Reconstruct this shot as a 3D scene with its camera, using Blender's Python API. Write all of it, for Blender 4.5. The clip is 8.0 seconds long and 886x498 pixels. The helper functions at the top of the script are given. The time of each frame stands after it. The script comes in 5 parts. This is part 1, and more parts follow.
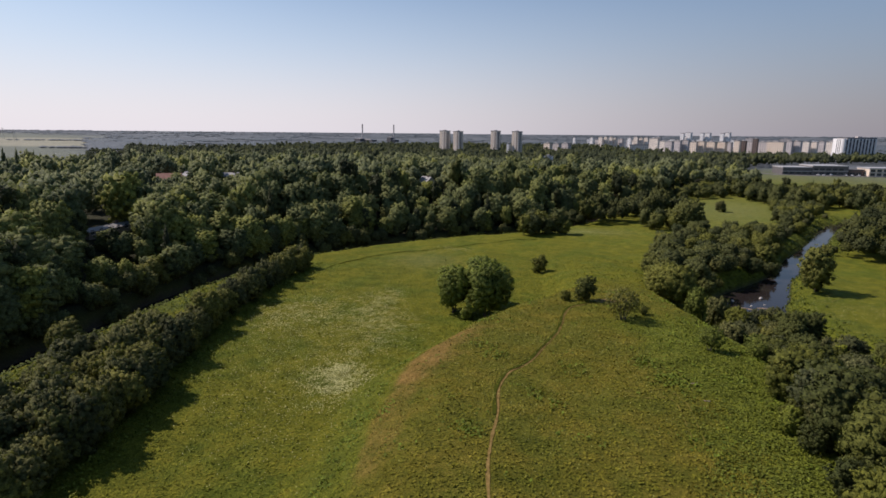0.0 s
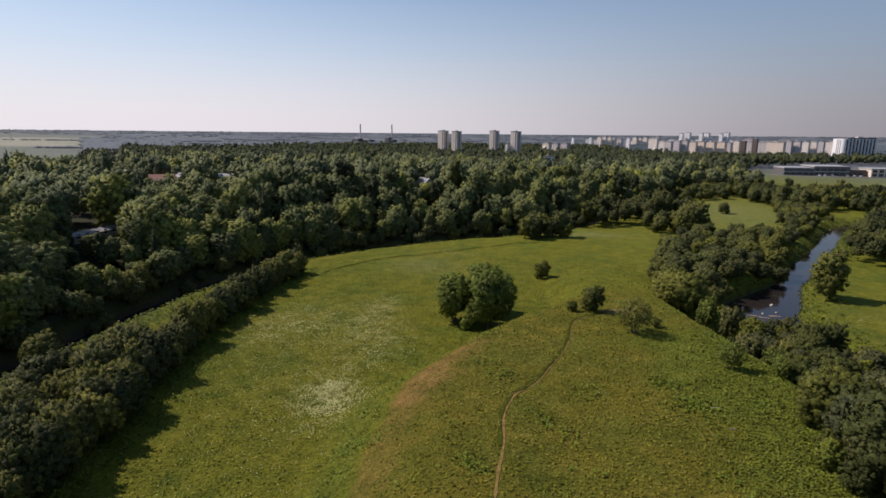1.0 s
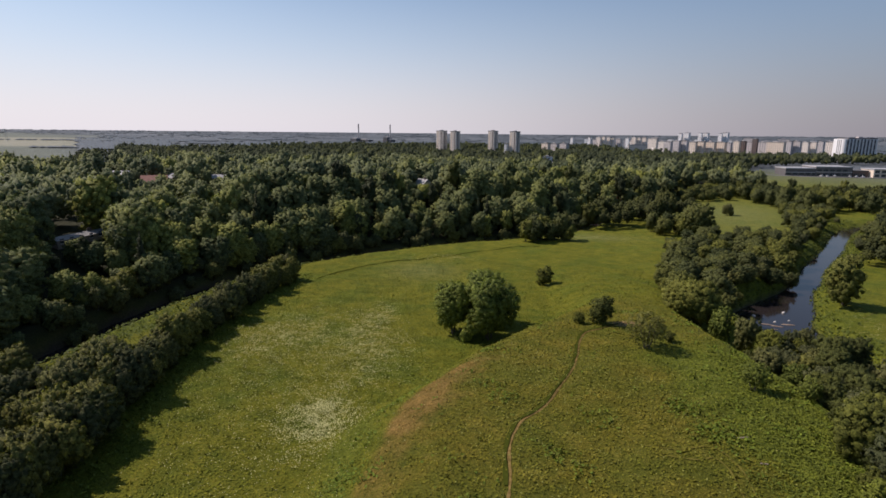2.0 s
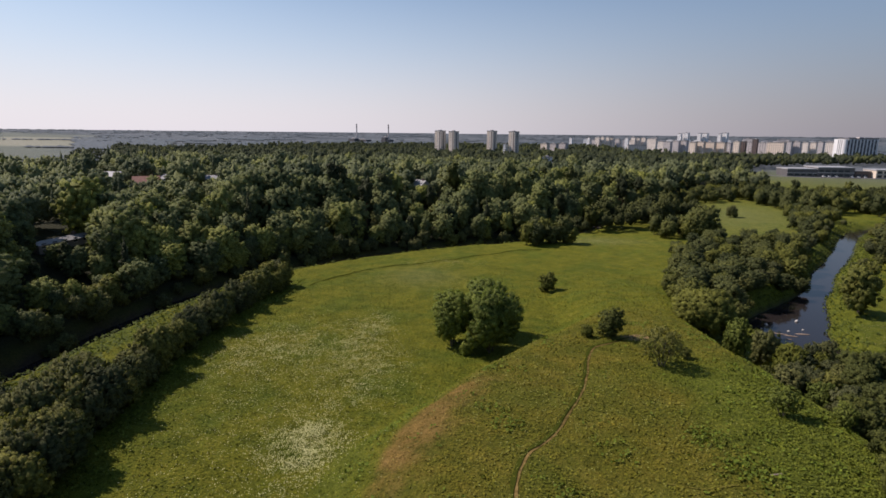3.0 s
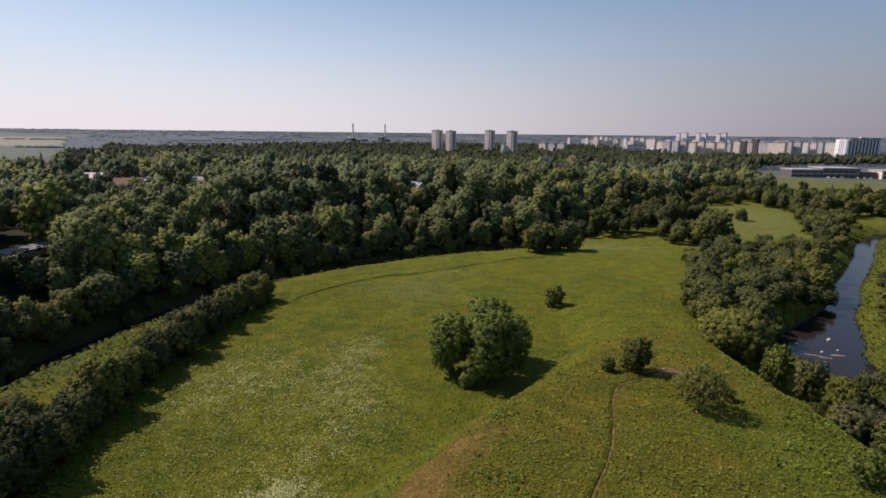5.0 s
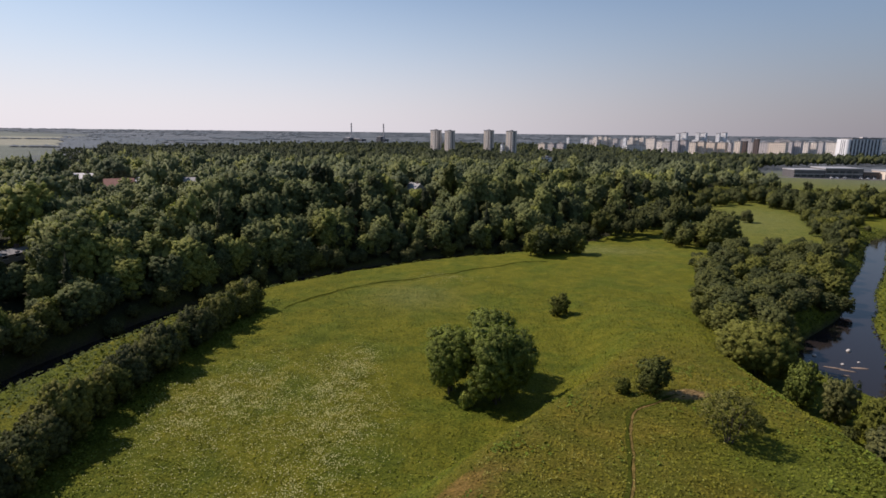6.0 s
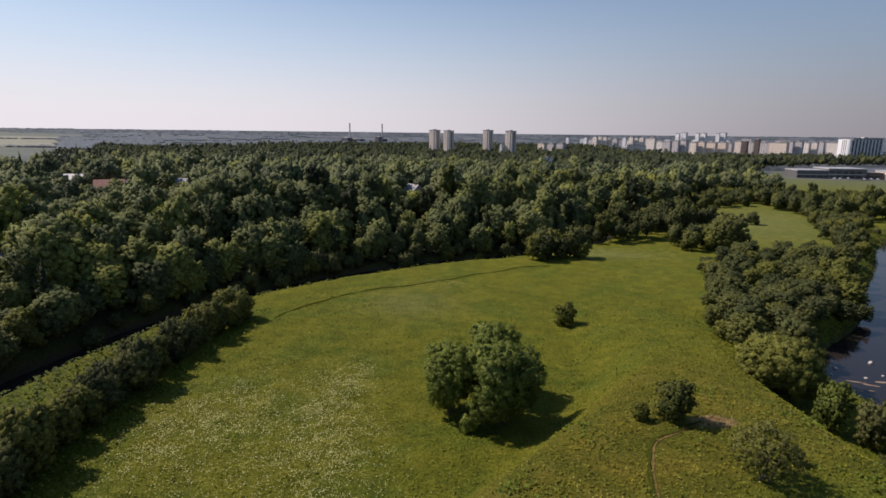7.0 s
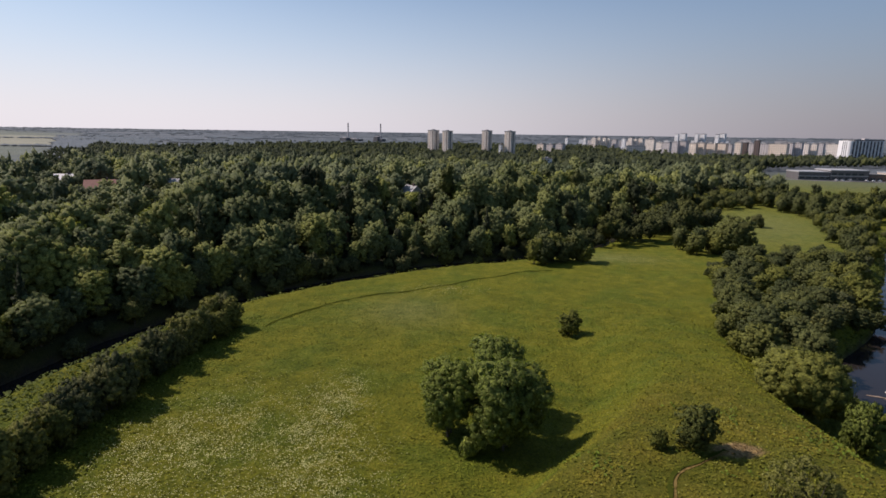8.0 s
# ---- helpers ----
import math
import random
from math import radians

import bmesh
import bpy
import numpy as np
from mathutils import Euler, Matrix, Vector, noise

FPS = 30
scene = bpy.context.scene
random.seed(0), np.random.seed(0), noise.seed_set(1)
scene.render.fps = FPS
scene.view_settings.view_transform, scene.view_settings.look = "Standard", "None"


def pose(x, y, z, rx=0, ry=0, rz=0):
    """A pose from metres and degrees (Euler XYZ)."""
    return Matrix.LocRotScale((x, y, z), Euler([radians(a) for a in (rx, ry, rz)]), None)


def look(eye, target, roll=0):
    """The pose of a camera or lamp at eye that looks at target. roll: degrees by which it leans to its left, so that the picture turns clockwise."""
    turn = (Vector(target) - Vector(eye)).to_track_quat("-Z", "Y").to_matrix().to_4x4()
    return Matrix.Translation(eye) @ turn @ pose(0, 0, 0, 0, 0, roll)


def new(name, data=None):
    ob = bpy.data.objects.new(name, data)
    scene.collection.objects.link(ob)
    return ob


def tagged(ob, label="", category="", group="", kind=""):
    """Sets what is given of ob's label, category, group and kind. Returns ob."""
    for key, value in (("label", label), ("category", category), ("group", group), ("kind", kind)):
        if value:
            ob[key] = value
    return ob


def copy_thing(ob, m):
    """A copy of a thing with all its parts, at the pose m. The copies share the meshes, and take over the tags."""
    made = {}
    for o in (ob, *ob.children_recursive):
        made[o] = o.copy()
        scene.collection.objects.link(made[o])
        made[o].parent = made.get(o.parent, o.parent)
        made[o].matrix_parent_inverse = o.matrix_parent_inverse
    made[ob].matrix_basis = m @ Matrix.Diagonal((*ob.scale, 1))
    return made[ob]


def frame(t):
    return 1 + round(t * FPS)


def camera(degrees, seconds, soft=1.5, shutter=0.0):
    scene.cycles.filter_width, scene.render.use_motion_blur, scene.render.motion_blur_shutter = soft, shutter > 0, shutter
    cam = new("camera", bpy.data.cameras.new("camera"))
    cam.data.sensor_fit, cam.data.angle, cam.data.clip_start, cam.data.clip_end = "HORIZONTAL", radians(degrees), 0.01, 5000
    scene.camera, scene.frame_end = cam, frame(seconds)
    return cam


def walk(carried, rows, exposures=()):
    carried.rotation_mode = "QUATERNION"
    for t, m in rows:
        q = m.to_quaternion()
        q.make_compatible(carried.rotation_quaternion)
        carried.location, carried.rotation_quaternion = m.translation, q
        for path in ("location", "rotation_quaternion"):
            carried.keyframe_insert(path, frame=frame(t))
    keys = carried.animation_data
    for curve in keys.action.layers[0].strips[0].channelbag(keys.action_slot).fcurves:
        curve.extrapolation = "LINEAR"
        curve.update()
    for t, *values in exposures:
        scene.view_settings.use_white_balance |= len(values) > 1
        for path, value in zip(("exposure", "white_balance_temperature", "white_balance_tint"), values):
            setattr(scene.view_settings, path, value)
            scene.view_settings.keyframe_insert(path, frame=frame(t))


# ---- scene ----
cam = camera(78.0, 8.0, soft=1.6)
METRES, EYE, TILT, LEAN, TURN = 50.0, 38.5, -12.0, -0.47, 0.0
ROWS = [
    (0.0, 0.0000, 0.0000, 0.0000, 0.00, 0.00, -0.00),
    (0.5, -0.0028, 0.0568, 0.0139, -0.10, -0.01, 0.02),
    (1.0, -0.0040, 0.1153, 0.0287, -0.18, -0.01, 0.02),
    (1.5, -0.0043, 0.1750, 0.0431, -0.26, -0.02, 0.03),
    (3.0, -0.0040, 0.3566, 0.0847, -0.50, -0.03, 0.03),
    (3.5, -0.0034, 0.4188, 0.0979, -0.58, -0.04, 0.01),
    (4.0, -0.0024, 0.4819, 0.1114, -0.66, -0.05, 0.01),
    (4.5, -0.0013, 0.5463, 0.1240, -0.73, -0.05, 0.03),
    (6.0, 0.0006, 0.7399, 0.1644, -0.93, -0.08, 0.06),
    (6.5, 0.0014, 0.8049, 0.1773, -1.00, -0.10, 0.06),
    (7.0, 0.0017, 0.8696, 0.1905, -1.05, -0.08, 0.07),
    (7.5, 0.0023, 0.9303, 0.2036, -1.13, -0.07, 0.01),
    (8.0, 0.0020, 0.9794, 0.2127, -1.22, -0.06, -0.06),
]
walk(cam, [(t, pose(0, 0, EYE, TILT, LEAN, TURN) @ pose(METRES * x, METRES * y, METRES * z, 90 + pitch, roll, yaw)) for t, x, y, z, yaw, pitch, roll in ROWS], [(0.0, 0.0, 6500, 20)])

# ---- light and sky ----
SUN_AZ, SUN_EL = 69.0, 47.0          # degrees left of the flight line; above the horizon
world = bpy.data.worlds.new("world")
scene.world = world
world.use_nodes = True
wn = world.node_tree.nodes
sky = wn.new("ShaderNodeTexSky")
sky.sky_type = "NISHITA"
sky.sun_disc = False
sky.sun_elevation, sky.sun_rotation = radians(SUN_EL), radians(-SUN_AZ)
sky.altitude, sky.air_density, sky.dust_density, sky.ozone_density = 60, 1.0, 0.8, 1.0
wt = world.node_tree
wn["Background"].inputs["Strength"].default_value = 0.12
# summer haze that whitens the low sky, more so on the sun's side
coord = wn.new("ShaderNodeTexCoord")
split = wn.new("ShaderNodeSeparateXYZ")
wt.links.new(coord.outputs["Generated"], split.inputs[0])
low_sky = wn.new("ShaderNodeMapRange")
low_sky.interpolation_type = "SMOOTHSTEP"
for socket, v in zip(low_sky.inputs[1:5], (-0.02, 0.33, 0.92, 0.0)):
    socket.default_value = v
wt.links.new(split.outputs["Z"], low_sky.inputs[0])
toward = wn.new("ShaderNodeVectorMath")
toward.operation = "DOT_PRODUCT"
toward.inputs[1].default_value = (-0.8, 0.6, 0.0)
wt.links.new(coord.outputs["Generated"], toward.inputs[0])
side = wn.new("ShaderNodeMapRange")
side.interpolation_type = "SMOOTHSTEP"
for socket, v in zip(side.inputs[1:5], (-0.9, 1.0, 0.0, 1.0)):
    socket.default_value = v
wt.links.new(toward.outputs["Value"], side.inputs[0])
glow = wn.new("ShaderNodeMath")
glow.operation = "POWER"
glow.inputs[1].default_value = 2.1
wt.links.new(side.outputs[0], glow.inputs[0])
haze = wn.new("ShaderNodeMix")
haze.data_type = "RGBA"
haze.inputs[6].default_value, haze.inputs[7].default_value = (1.62, 1.54, 1.78, 1), (6.8, 6.75, 6.95, 1)
wt.links.new(glow.outputs[0], haze.inputs[0])
# the haze is pinkish over the horizon and bluer higher up
aloft = wn.new("ShaderNodeMapRange")
aloft.interpolation_type = "SMOOTHSTEP"
for socket, v in zip(aloft.inputs[1:5], (0.01, 0.17, 0.0, 1.0)):
    socket.default_value = v
wt.links.new(split.outputs["Z"], aloft.inputs[0])
cooler = wn.new("ShaderNodeMix")
cooler.data_type, cooler.blend_type = "RGBA", "MULTIPLY"
cooler.inputs[7].default_value = (0.86, 0.97, 1.05, 1)
wt.links.new(aloft.outputs[0], cooler.inputs[0])
wt.links.new(haze.outputs[2], cooler.inputs[6])
blend = wn.new("ShaderNodeMix")
blend.data_type = "RGBA"
wt.links.new(low_sky.outputs[0], blend.inputs[0])
deep = wn.new("ShaderNodeMix")
deep.data_type, deep.blend_type = "RGBA", "MULTIPLY"
deep.inputs[0].default_value, deep.inputs[7].default_value = 1.0, (0.7, 0.83, 0.86, 1)
wt.links.new(sky.outputs[0], deep.inputs[6])
wt.links.new(deep.outputs[2], blend.inputs[6])
wt.links.new(cooler.outputs[2], blend.inputs[7])
wt.links.new(blend.outputs[2], wn["Background"].inputs[0])
sun_dir = Vector((-math.sin(radians(SUN_AZ)) * math.cos(radians(SUN_EL)), math.cos(radians(SUN_AZ)) * math.cos(radians(SUN_EL)), math.sin(radians(SUN_EL))))
sun = new("sun", bpy.data.lights.new("sun", "SUN"))
sun.data.energy, sun.data.angle, sun.data.color = 4.68, radians(0.53), (1.0, 0.912, 0.82)
sun.matrix_world = look(sun_dir * 200, (0, 0, 0))


# ---- materials ----
def material(name, rough=0.8, spec=0.3):
    m = bpy.data.materials.new(name)
    m.use_nodes = True
    b = m.node_tree.nodes["Principled BSDF"]
    b.inputs["Roughness"].default_value = rough
    b.inputs["Specular IOR Level"].default_value = spec
    return m, m.node_tree, b


def ramp(tree, source, stops):
    r = tree.nodes.new("ShaderNodeValToRGB")
    while len(r.color_ramp.elements) < len(stops):
        r.color_ramp.elements.new(0.5)
    for e, (p, c) in zip(r.color_ramp.elements, stops):
        e.position, e.color = p, (*c, 1)
    tree.links.new(source, r.inputs[0])
    return r.outputs[0]


def noise_of(tree, scale, detail=4.0, rough=0.55, vector=None):
    n = tree.nodes.new("ShaderNodeTexNoise")
    n.inputs["Scale"].default_value, n.inputs["Detail"].default_value, n.inputs["Roughness"].default_value = scale, detail, rough
    if vector is None:
        geo = tree.nodes.new("ShaderNodeNewGeometry")
        vector = geo.outputs["Position"]
    tree.links.new(vector, n.inputs["Vector"])
    return n.outputs["Fac"]


def mixed(tree, fac, a, b, blend="MIX"):
    n = tree.nodes.new("ShaderNodeMix")
    n.data_type, n.blend_type = "RGBA", blend
    for socket, v in ((n.inputs[0], fac), (n.inputs[6], a), (n.inputs[7], b)):
        if isinstance(v, bpy.types.NodeSocket):
            tree.links.new(v, socket)
        elif isinstance(v, (int, float)):
            socket.default_value = v
        else:
            socket.default_value = (*v, 1)
    return n.outputs[2]


def bumped(tree, bsdf, height, strength, distance):
    b = tree.nodes.new("ShaderNodeBump")
    b.inputs["Strength"].default_value, b.inputs["Distance"].default_value = strength, distance
    tree.links.new(height, b.inputs["Height"])
    tree.links.new(b.outputs[0], bsdf.inputs["Normal"])


def attribute(tree, name):
    a = tree.nodes.new("ShaderNodeAttribute")
    a.attribute_name = name
    return a.outputs["Fac"]


def calc(tree, op, a, b=0.0):
    n = tree.nodes.new("ShaderNodeMath")
    n.operation = op
    n.use_clamp = op in ("MULTIPLY", "ADD", "SUBTRACT")
    for socket, v in zip(n.inputs, (a, b)):
        if isinstance(v, bpy.types.NodeSocket):
            tree.links.new(v, socket)
        else:
            socket.default_value = v
    return n.outputs[0]


def leaf_material(name, dark, mid, light, per_object=True, spec=0.08, through_light=0.1, rough=1.0):
    """Foliage: colour by leaf clump and by plant, with light passing through the leaves; rough: how strong its grain is."""
    m, t, b = material(name, 0.65, spec)
    geo = t.nodes.new("ShaderNodeNewGeometry")
    col = ramp(t, geo.outputs["Random Per Island"], [(0.0, dark), (0.25, mid), (0.75, mid), (1.0, light)])
    if per_object:
        info = t.nodes.new("ShaderNodeObjectInfo")
        fac = info.outputs["Random"]
    else:
        fac = attribute(t, "tint")
    shift = ramp(t, fac, [(0.0, (0.55, 0.62, 0.68)), (0.35, (0.88, 0.92, 0.94)), (0.7, (1.06, 1.07, 0.9)), (1.0, (1.4, 1.36, 0.82))])
    col = mixed(t, 1.0, col, shift, "MULTIPLY")
    grain = noise_of(t, 2.2, 6.0, 0.75)
    col = mixed(t, rough, col, ramp(t, grain, [(0.38, (0.5, 0.52, 0.55)), (0.5, (1.0, 1.0, 1.0)), (0.62, (1.6, 1.55, 1.4))]), "MULTIPLY")
    t.links.new(col, b.inputs["Base Color"])
    bumped(t, b, grain, 0.8 * rough, 0.25)
    tr = t.nodes.new("ShaderNodeBsdfTranslucent")
    t.links.new(mixed(t, 1.0, col, (1.3, 1.5, 0.6), "MULTIPLY"), tr.inputs["Color"])
    mix = t.nodes.new("ShaderNodeMixShader")
    mix.inputs[0].default_value = through_light
    t.links.new(b.outputs[0], mix.inputs[1])
    t.links.new(tr.outputs[0], mix.inputs[2])
    t.links.new(mix.outputs[0], t.nodes["Material Output"].inputs[0])
    return m


def plain_material(name, a, b_col, scale, rough=0.8, bump=0.0, spec=0.3):
    m, t, b = material(name, rough, spec)
    n = noise_of(t, scale, 6.0, 0.6)
    n2 = noise_of(t, scale * 0.13, 3.0)
    col = ramp(t, calc(t, "ADD", calc(t, "MULTIPLY", n, 0.6), calc(t, "MULTIPLY", n2, 0.4)), [(0.3, a), (0.7, b_col)])
    t.links.new(col, b.inputs["Base Color"])
    if bump:
        bumped(t, b, n, 0.5, bump)
    return m


LEAF = leaf_material("leaves_broad", (0.126, 0.136, 0.054), (0.159, 0.172, 0.068), (0.195, 0.211, 0.084), spec=0.06, through_light=0.2)
LEAF_ALDER = leaf_material("leaves_alder", (0.082, 0.087, 0.032), (0.103, 0.110, 0.040), (0.127, 0.135, 0.050), spec=0.06, through_light=0.2)
LEAF_SLOPE = leaf_material("leaves_slope", (0.055, 0.063, 0.018), (0.076, 0.084, 0.024), (0.101, 0.108, 0.031), spec=0.08)
LEAF_WILLOW = leaf_material("leaves_willow", (0.092, 0.095, 0.038), (0.115, 0.117, 0.049), (0.144, 0.143, 0.061), spec=0.06, through_light=0.2)
LEAF_BRIGHT = leaf_material("leaves_bright", (0.113, 0.132, 0.023), (0.146, 0.167, 0.031), (0.190, 0.209, 0.047))
LEAF_LONE = leaf_material("leaves_lone", (0.205, 0.226, 0.039), (0.268, 0.288, 0.056), (0.336, 0.353, 0.083), spec=0.12, through_light=0.3)
LEAF_BANK = leaf_material("leaves_bank", (0.052, 0.058, 0.023), (0.066, 0.072, 0.028), (0.083, 0.088, 0.035), per_object=False, spec=0.05, through_light=0.15)
LEAF_PINE = leaf_material("needles", (0.042, 0.050, 0.024), (0.059, 0.067, 0.031), (0.081, 0.088, 0.039))
# Far leaf colours have aerial haze painted in as blue, strongest farthest off.
LEAF_FAR = leaf_material("leaves_far", (0.136, 0.149, 0.072), (0.168, 0.182, 0.089), (0.205, 0.219, 0.107), per_object=False, spec=0.06, through_light=0.22, rough=0.7)
LEAF_CANOPY = leaf_material("leaves_canopy", (0.060, 0.070, 0.037), (0.076, 0.086, 0.046), (0.091, 0.102, 0.056), per_object=False, spec=0.05, through_light=0.2, rough=0.35)
LEAF_HAZED = leaf_material("leaves_hazed", (0.095, 0.112, 0.127), (0.107, 0.125, 0.140), (0.119, 0.138, 0.156), per_object=False, spec=0.2, rough=0.35)
BARK = plain_material("bark", (0.05, 0.04, 0.03), (0.14, 0.115, 0.09), 3.0, 0.9, 0.05)
PINE_BARK = plain_material("pine_bark", (0.09, 0.05, 0.03), (0.24, 0.13, 0.075), 3.0, 0.9, 0.05)


# ---- the lie of the land ----
RIVER_WEST = [(-104, -60), (-95, 0), (-87, 45), (-80, 80), (-75, 110), (-71, 135), (-64, 159), (-52, 181), (-37, 198), (-19, 212), (0, 225), (20, 233), (42, 243), (62, 262), (78, 288), (88, 325)]
RIVER_EAST = [(150, -60), (122, 0), (104, 40), (90, 75), (80, 100), (77, 122), (82, 142), (97, 158), (115, 176), (127, 192), (144, 210), (160, 228), (176, 248), (194, 268), (222, 285), (270, 292), (350, 290), (450, 285)]
HALF_WEST, HALF_EAST, WATER = 6.0, 5.0, -6.0


def step(a, b, v):
    k = np.clip((v - a) / (b - a), 0.0, 1.0)
    return k * k * (3 - 2 * k)


def way_distance(x, y, line):
    best = np.full(np.shape(x), 1e9)
    for (x0, y0), (x1, y1) in zip(line, line[1:]):
        dx, dy = x1 - x0, y1 - y0
        k = np.clip(((x - x0) * dx + (y - y0) * dy) / (dx * dx + dy * dy), 0, 1)
        best = np.minimum(best, np.hypot(x - x0 - k * dx, y - y0 - k * dy))
    return best


def east_distance(x, y):
    """Distance from the eastern river's middle, less where it widens into a pool."""
    return way_distance(x, y, RIVER_EAST) - 3.2 * np.exp(-((y - 138) / 13.0) ** 2) + 2.4 * step(150, 168, y) * (1 - step(290, 320, x))


def inside(x, y, ring):
    res = np.zeros(np.shape(x), bool)
    for (x0, y0), (x1, y1) in zip(ring, ring[1:] + ring[:1]):
        if y0 != y1:
            res ^= ((y0 > y) != (y1 > y)) & (x < (x1 - x0) * (y - y0) / (y1 - y0) + x0)
    return res


MEADOW_TWO = [(146, 342), (177, 367), (202, 378), (202, 347), (176, 296), (156, 259), (136, 234), (131, 258), (150, 296), (118, 298)]
FIELD_EAST = [(262, 408), (252, 450), (285, 520), (325, 600), (372, 630), (420, 590), (620, 570), (620, 395), (340, 392)]
PASTURE = [(-470, 640), (-1300, 560), (-2600, 1500), (-2600, 2600), (-1600, 2500), (-1040, 1610), (-640, 1010), (-480, 744)]
NORTH_WEST = RIVER_WEST + [(112, 328), (140, 350), (160, 388), (205, 430), (260, 560), (700, 900), (700, 6000), (-6000, 6000), (-6000, -60)]


def waves(x, y, size, seed):
    """Smooth random relief between about -1 and 1."""
    rng = np.random.RandomState(seed)
    out = np.zeros(np.shape(x))
    for k in range(7):
        a, f, p = rng.uniform(0, 6.28), rng.uniform(0.6, 1.7) / size, rng.uniform(0, 6.28)
        out += np.sin((x * math.cos(a) + y * math.sin(a)) * f * 6.28 + p + 1.5 * np.sin((x * math.sin(a) - y * math.cos(a)) * f * 4 + p))
    return out / 4.0


def hill(x, y):
    west = np.interp(y, [30, 60, 75, 90, 103, 125, 160], [-3, 1.2, 2.2, 9, 21, 37, 42])
    east = np.interp(y, [30, 50, 60, 70, 76, 85, 98, 105, 112, 125, 160], [36.5, 38, 41, 44, 44.3, 43, 41.5, 42.2, 43, 45.5, 51])
    top = np.interp(y, [-60, 60, 98, 108, 125, 150, 170], [7.5, 7.8, 7.6, 6.6, 4.6, 1.6, 0])
    shape = step(0, 1, (x - west) / np.interp(y, [78, 95], [19, 12]) + 1) * (1 - step(0, 11, x - east))
    return top * shape


def land(x, y):
    x, y = np.asarray(x, float), np.asarray(y, float)
    z = np.interp(y, [100, 245, 350, 600], [0, -3, -4.3, 0])
    dw, de = way_distance(x, y, RIVER_WEST), east_distance(x, y)
    nw = inside(x, y, NORTH_WEST)
    rise = 6.5 * np.interp(x, [-20, 40, 120], [1, 0.6, 0.2])
    z = np.where(nw, z * (1 - step(10, 45, dw)) + rise * step(HALF_WEST + 8, HALF_WEST + 42, dw) * np.interp(y, [300, 700], [1, 0.4]), z)
    far_east = inside(x, y, [(150, -60)] + RIVER_EAST[1:] + [(2000, 285), (2000, -60)])
    z = np.where(far_east, np.minimum(z, -3.2) + 3.0 * step(25, 120, de), z)
    z = np.maximum(z, hill(x, y) + np.where(hill(x, y) > 0.02, z * 0.3, z))
    z = z + 0.28 * waves(x, y, 26, 3) + 0.12 * waves(x, y, 8, 4)
    z = WATER - 1.6 + (z - WATER + 1.6) * step(HALF_WEST - 2.0, HALF_WEST + 3.5, dw)
    z = WATER - 1.6 + (z - WATER + 1.6) * step(HALF_EAST - 2.5, HALF_EAST + 6.0, de)
    d = np.hypot(x, y)
    return z + 29 * step(900, 5200, d) * np.where(d > 900, 1, 0)


def land_at(x, y):
    return float(land(np.array([x]), np.array([y]))[0])


# ---- mesh helpers ----
def mesh_of(name, verts, quads=None, tris=None, mat=None, tint=None, smooth=False, normals=None):
    verts = np.asarray(verts, np.float32)
    parts = [np.asarray(a, np.int32) for a in (quads, tris) if a is not None and len(a)]
    me = bpy.data.meshes.new(name)
    me.vertices.add(len(verts))
    me.vertices.foreach_set("co", verts.ravel())
    loops = np.concatenate([p.ravel() for p in parts])
    counts = np.concatenate([np.full(len(p), p.shape[1], np.int32) for p in parts])
    me.loops.add(len(loops))
    me.loops.foreach_set("vertex_index", loops)
    me.polygons.add(len(counts))
    me.polygons.foreach_set("loop_start", np.concatenate(([0], np.cumsum(counts)[:-1])).astype(np.int32))
    me.polygons.foreach_set("loop_total", counts)
    if tint is not None:
        a = me.attributes.new("tint", "FLOAT", "POINT")
        a.data.foreach_set("value", np.asarray(tint, np.float32))
    me.update(calc_edges=True)
    if smooth:
        me.polygons.foreach_set("use_smooth", np.ones(len(counts), bool))
    if normals is not None:
        me.polygons.foreach_set("use_smooth", np.ones(len(counts), bool))
        me.normals_split_custom_set_from_vertices(np.asarray(normals, np.float32))
    if mat:
        me.materials.append(mat)
    return me


def part(name, data, parent, label=""):
    ob = new(name, data)
    ob.parent = parent
    return tagged(ob, label)


def box_bm(bm, x0, y0, z0, x1, y1, z1, mat_index=0):
    m = Matrix.Translation(((x0 + x1) / 2, (y0 + y1) / 2, (z0 + z1) / 2)) @ Matrix.Diagonal((x1 - x0, y1 - y0, z1 - z0, 1))
    made = bmesh.ops.create_cube(bm, size=1, matrix=m)
    for f in {f for v in made["verts"] for f in v.link_faces}:
        f.material_index = mat_index


def bm_mesh(name, bm, *mats):
    me = bpy.data.meshes.new(name)
    bm.to_mesh(me)
    bm.free()
    for m in mats:
        me.materials.append(m)
    return me


# ---- ground ----
def graded(lo, hi, fine, reach, growth=1.13):
    a = list(np.arange(lo, hi + fine, fine))
    s = fine
    while a[-1] < reach:
        s *= growth
        a.append(a[-1] + s)
    s = fine
    while a[0] > -reach:
        s *= growth
        a.insert(0, a[0] - s)
    return np.array(a)


